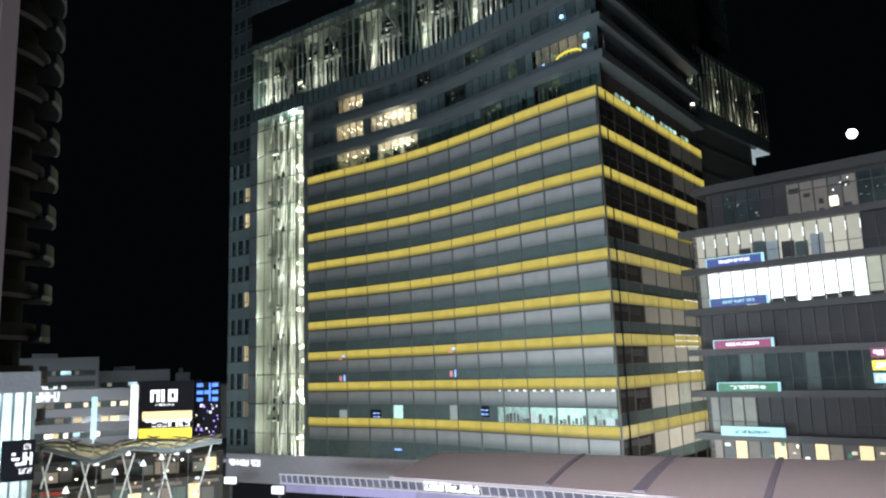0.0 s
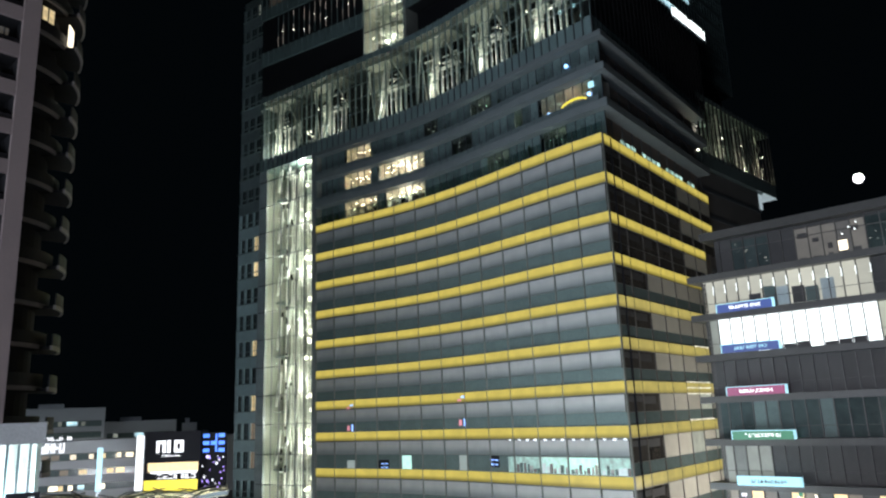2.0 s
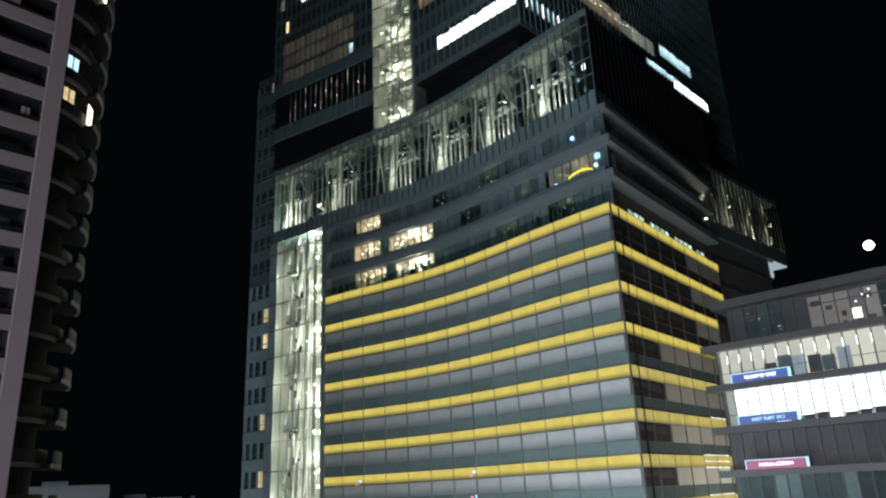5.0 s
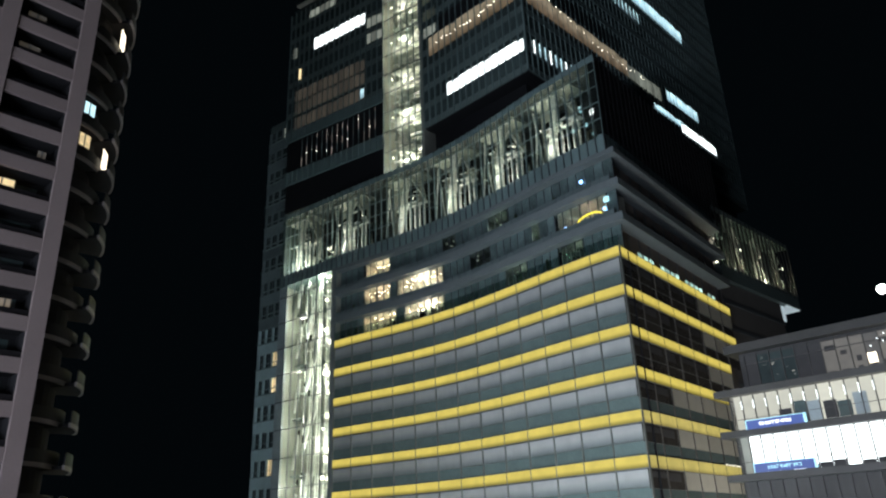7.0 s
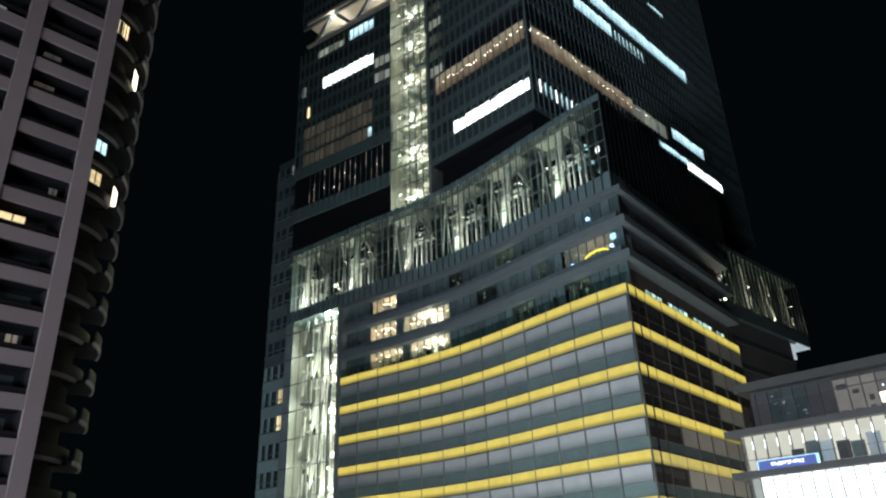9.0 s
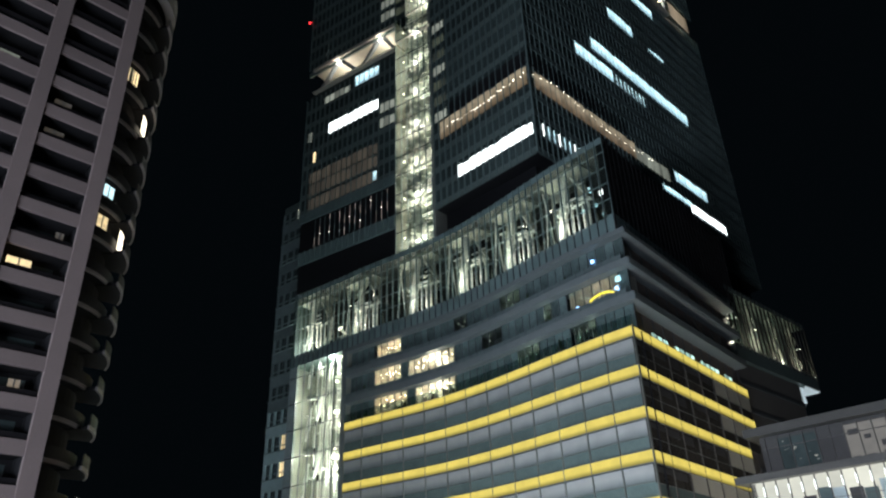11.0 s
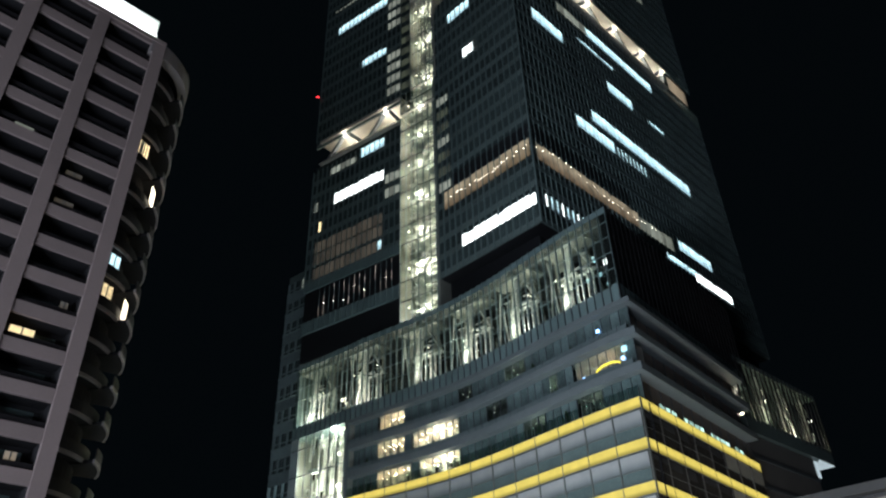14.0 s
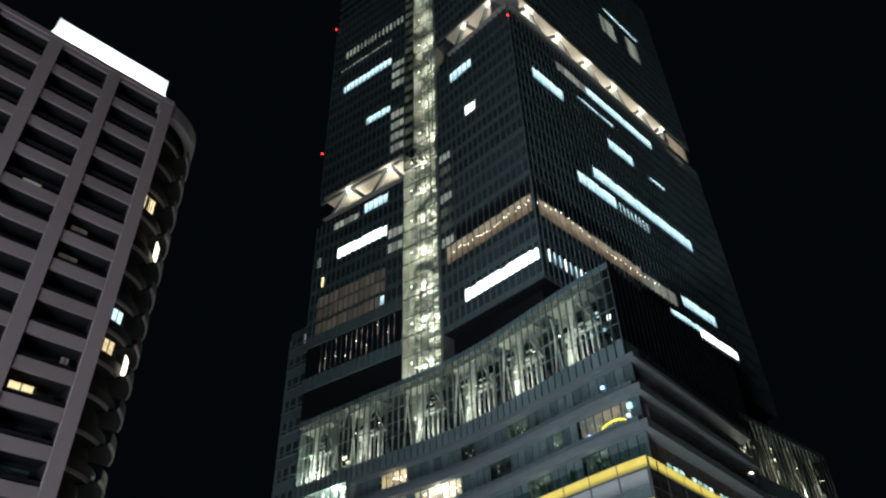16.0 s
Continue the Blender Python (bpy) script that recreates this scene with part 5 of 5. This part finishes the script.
bar_text(ST, nsign, WHITE_SIGN, 0.6, 6.4, 12.7, 15.2, 0.3, 4, 91)
bar_text(ST, nsign, WHITE_SIGN, 1.2, 8.0, 15.9, 16.8, 0.0, 5, 92)
ST.piece("frame", FRAME, nsign, 0.4, 8.2, 15.4, 15.9, -0.2, 0.3)

# city blocks behind the station
for az0, az1, d, h, lit in ((-30.5, -25.3, 300, 26.4, 3), (-25.3, -20.6, 330, 21.5, 4), (-20.2, -19.2, 300, 19.8, 0), (-19.2, -17.6, 340, 15.0, 0), (-31, -17, 420, 14.0, 0)):
    f = Face.between(at_az(az0, d), at_az(az1, d))
    bm = bmesh.new()
    f.box(bm, 0, f.length, 0, h, -25, 0)
    blk = tagged(part("city_block", bm, CITY), "dim grey city building behind the station", "building", "far buildings")
    for r in range(3):
        f.piece("ribbon_window", STORE_GLASS, blk, 1, f.length - 1, h - 6.6 - r * 4, h - 4.6 - r * 4, 0, 0.1)
    for j in range(lit):
        s = f.length * rq.uniform(0.1, 0.85)
        f.piece("lit_window", DIM if j else COOL, blk, s, s + (3.4 if j == 0 else 1.2), h - 6.3, h - 4.8, 0.1, 0.2)
    bm = bmesh.new()
    f.box(bm, f.length * 0.2, f.length * 0.5, h, h + 1.6, -12, -3)
    part("roof_plant", bm, CITY, blk)

MEMBRANE, mn, ml, mb = nodes_of("cream_translucent_membrane")
mtl, mdf, mmx = mn.new("ShaderNodeBsdfTranslucent"), mn.new("ShaderNodeBsdfDiffuse"), mn.new("ShaderNodeMixShader")
mtl.inputs[0].default_value, mdf.inputs[0].default_value = (0.80, 0.76, 0.58, 1), (0.50, 0.48, 0.40, 1)
ml.new(mtl.outputs[0], mmx.inputs[1])
ml.new(mdf.outputs[0], mmx.inputs[2])
ml.new(mmx.outputs[0], mn["Material Output"].inputs[0])
# wavy lattice roof over the crossing
lattice = empty("lattice_roof", "wavy steel lattice roof with beige panels over the street crossing", "canopy roof")


CREST = ((-32.0, 10.4), (-28.7, 11.7), (-25.2, 9.8), (-23.3, 11.1), (-20.3, 10.4), (-17.4, 11.2), (-16.0, 11.0))


def crest(az):
    """Height of the roof's street edge along the bearing az."""
    for (a, za), (b, zb) in zip(CREST, CREST[1:]):
        if a <= az <= b:
            return za + (zb - za) * (az - a) / (b - a)
    return 11.0


def wave(i, j):
    az = -30.5 + 13.6 * i / 16
    return at_az(az, 84 + 5.5 * j, 0.75 * crest(az - 1.1 * (j % 2)) + 0.25 * 10.8 - 0.16 * j + (0.25 * (crest(az) - 10.8) if j == 0 else 0))


bm = bmesh.new()
g = [[bm.verts.new(wave(i, j) - Vector((0, 0, 0.3))) for j in range(6)] for i in range(17)]
for i in range(16):
    for j in range(5):
        bm.faces.new((g[i][j], g[i + 1][j], g[i + 1][j + 1], g[i][j + 1]))
skin = part("panel_skin", bm, MEMBRANE, lattice)
for i in range(16):
    for j in range(5):
        if (i + j) % 2 == 0:
            bm = bmesh.new()
            strut(bm, wave(i, j), wave(i + 1, j + 1), 0.14, 0.12)
            part("lattice_bar", bm, FRAME, skin)
            bm = bmesh.new()
            strut(bm, wave(i + 1, j), wave(i, j + 1), 0.14, 0.12)
            part("lattice_bar", bm, FRAME, skin)
for i in range(16):
    bm = bmesh.new()
    strut(bm, wave(i, 0), wave(i + 1, 0), 0.3, 0.4)
    part("edge_bar", bm, FRAME, skin)
for i in range(1, 16, 3):
    p = wave(i, 1)
    for dx in (-3.0, 3.0):
        bm = bmesh.new()
        strut(bm, (p.x, p.y, 0), (p.x + dx, p.y, p.z), 0.14, 0.14)
        part("leg", bm, STEEL, lattice)
for az, d, z in ((-24.0, 80, 9.2), (-22.2, 82, 9.6), (-27.0, 76, 8.4), (-29.0, 72, 7.8), (-21.0, 86, 9.7), (-23.2, 90, 10), (-20.0, 90, 9.7), (-25.2, 88, 9.4), (-19.2, 92, 9.7)):
    p = at_az(az, d, z)
    pend = empty("pendant_lamp", "small white cone street lamp, lit", "lamp", "lamps under the lattice roof")
    bm = bmesh.new()
    bmesh.ops.create_cone(bm, cap_ends=True, segments=10, radius1=0.3, radius2=0.05, depth=0.55, matrix=Matrix.Translation(p))
    part("shade", bm, WHITE_SIGN, pend)
    bm = bmesh.new()
    strut(bm, (p.x, p.y, 0), (p.x, p.y, p.z - 0.4), 0.1, 0.1)
    part("pole", bm, FRAME, pend)
for az, d in ((-27.5, 92), (-22.5, 95), (-19, 96)):
    lamp("crossing_light", "POINT", Matrix.Translation(at_az(az, d + 3, 6.0)), 2000, (1.0, 0.94, 0.76), 0.6)

# lit glass lift tower with a billboard at the crossing
GT = Face.between(at_az(-35.0, 44), at_az(-29.05, 44))
lift = empty("lift_tower", "brightly lit glass lift tower with a grey cap", "lift tower")
bm = bmesh.new()
GT.box(bm, -0.2, GT.length + 0.15, 17.5, 18.55, -5, 0.15)
part("cap", bm, CONCRETE, lift)
bm = bmesh.new()
GT.box(bm, 0, GT.length, 0, 17.5, -4.6, -4.2)
GT.box(bm, GT.length - 0.2, GT.length, 0, 17.5, -4.2, -0.2)
inner = part("inner_wall", bm, STEEL, lift)
n = 9
for j in range(n):
    GT.piece("pane", ATRIUM_GLASS, lift, GT.length * j / n + 0.03, GT.length * (j + 1) / n - 0.03, 0, 17.5, -0.1, -0.06)
    GT.piece("mullion", FIN, lift, GT.length * j / n - 0.05, GT.length * j / n + 0.05, 0, 17.5, -0.1, 0.1)
for j in range(5):
    GT.piece("tube_lamp", CYAN_SIGN, lift, 0.7 + j * 0.8, 0.85 + j * 0.8, 14.2, 16.8, -3.2, -3.0)
lamp("lift_light", "POINT", Matrix.Translation(GT.at(GT.length * 0.6, 15.2, -1.8)), 1100, (0.80, 0.95, 1.15), 0.4)
tb = empty("billboard", "black billboard with white block lettering on the lift tower", "billboard")
GT2 = Face.between(at_az(-30.9, 43), at_az(-28.95, 43))
GT2.piece("panel", INK, tb, 0, GT2.length, 13.25, 15.2, 0.2, 0.45)
bar_text(GT2, tb, WHITE_SIGN, 0.45, GT2.length - 0.1, 14.0, 14.6, 0.46, 5, 61)
bar_text(GT2, tb, WHITE_SIGN, 0.8, GT2.length - 0.1, 13.6, 13.85, 0.46, 5, 62)
bar_text(GT2, tb, WHITE_SIGN, 0.95, GT2.length - 0.2, 14.75, 15.0, 0.46, 4, 63)

# lit signs along the bridge
for f, s0, s1, z0, z1, out, seed in ((pw, 0.4, 3.6, 11.15, 11.6, 0.05, 33), (Face.between(along(BF, 0.0), along(BF, 0.34)), 2.6, 6.2, 11.35, 11.8, 0.2, 34)):
    sg = empty("bridge_sign", "small lit white sign on the bridge edge", "sign", "signs on the bridge")
    f.piece("backing", FRAME, sg, s0, s1, z0 - 0.05, z0, out - 0.15, out)
    bar_text(f, sg, WHITE_SIGN, s0, s1, z0, z1, out, 10, seed)

AWNING = solid("red_awning_cloth", (0.42, 0.05, 0.03), 0.8, vary=0.2)
# shopfronts at street level behind the crossing
for row, (d, h) in enumerate(((112, 4.2), (128, 6.0))):
    sf = Face.between(at_az(-30, d), at_az(-16.8, d))
    bm = bmesh.new()
    sf.box(bm, 0, sf.length, 0, h, -6, -0.2)
    row_shop = tagged(part("low_building", bm, BLIND), "low street building with many lit shop windows", "building", "low street buildings")
    for j in range(int(sf.length / 1.9)):
        m = rq.choice((AMBER, AMBER, WARM, STORE_GLASS, STORE_GLASS, SOFFIT, BROWN_GLASS, DIM, DUSK))
        sf.piece("shop_window", m, row_shop, j * 1.9 + 0.1, j * 1.9 + 1.75, 0.5, h - rq.uniform(0.8, 1.6), -0.2, 0)
    for j in range(34):
        x, z = rq.uniform(0, sf.length - 0.4), rq.uniform(0.6, h + 1.2)
        sf.piece("shop_lamp", rq.choice((SPARK, WARM_HI, WHITE_SIGN, WARM, CYAN_SIGN, MAGENTA_SIGN)), row_shop, x, x + rq.uniform(0.12, 0.5), z, z + rq.uniform(0.1, 0.35), 0.02, 0.3)
    for j in range(5):
        x = sf.length * (0.08 + 0.19 * j)
        sf.piece("awning", rq.choice((AWNING, SOFFIT, SOFFIT, BLIND)), row_shop, x, x + 3.4, h - 0.7, h - 0.3, 0, 1.4)
for az, d, z in ((-16.6, 58, 10.2), (-13.2, 49, 10.6)):
    p = at_az(az, d, z)
    fx = Face.between(p.to_2d(), at_az(az + 0.8, d - 0.5).to_2d())
    sg = empty("lit_panel_lamp", "small bright white panel lamp on the bridge", "lamp", "lamps on the bridge")
    fx.piece("diffuser", WHITE_SIGN, sg, 0, fx.length, z, z + 0.45, 0.1, 0.2)
    fx.piece("housing", FRAME, sg, -0.05, fx.length + 0.05, z - 0.05, z + 0.5, -0.1, 0.09)
    fx.piece("post", FRAME, sg, 0.4, 0.52, 0, z, -0.1, 0.05)

# the moon, far away
p = at_az(30.42, 3000) + Vector((0, 0, 18 + 3000 * 0.2666))
bm = bmesh.new()
bmesh.ops.create_uvsphere(bm, u_segments=48, v_segments=32, radius=18, matrix=Matrix.Translation(p))
tagged(part("moon", bm, MOON), "bright full moon in a black night sky", "moon", kind="structure")
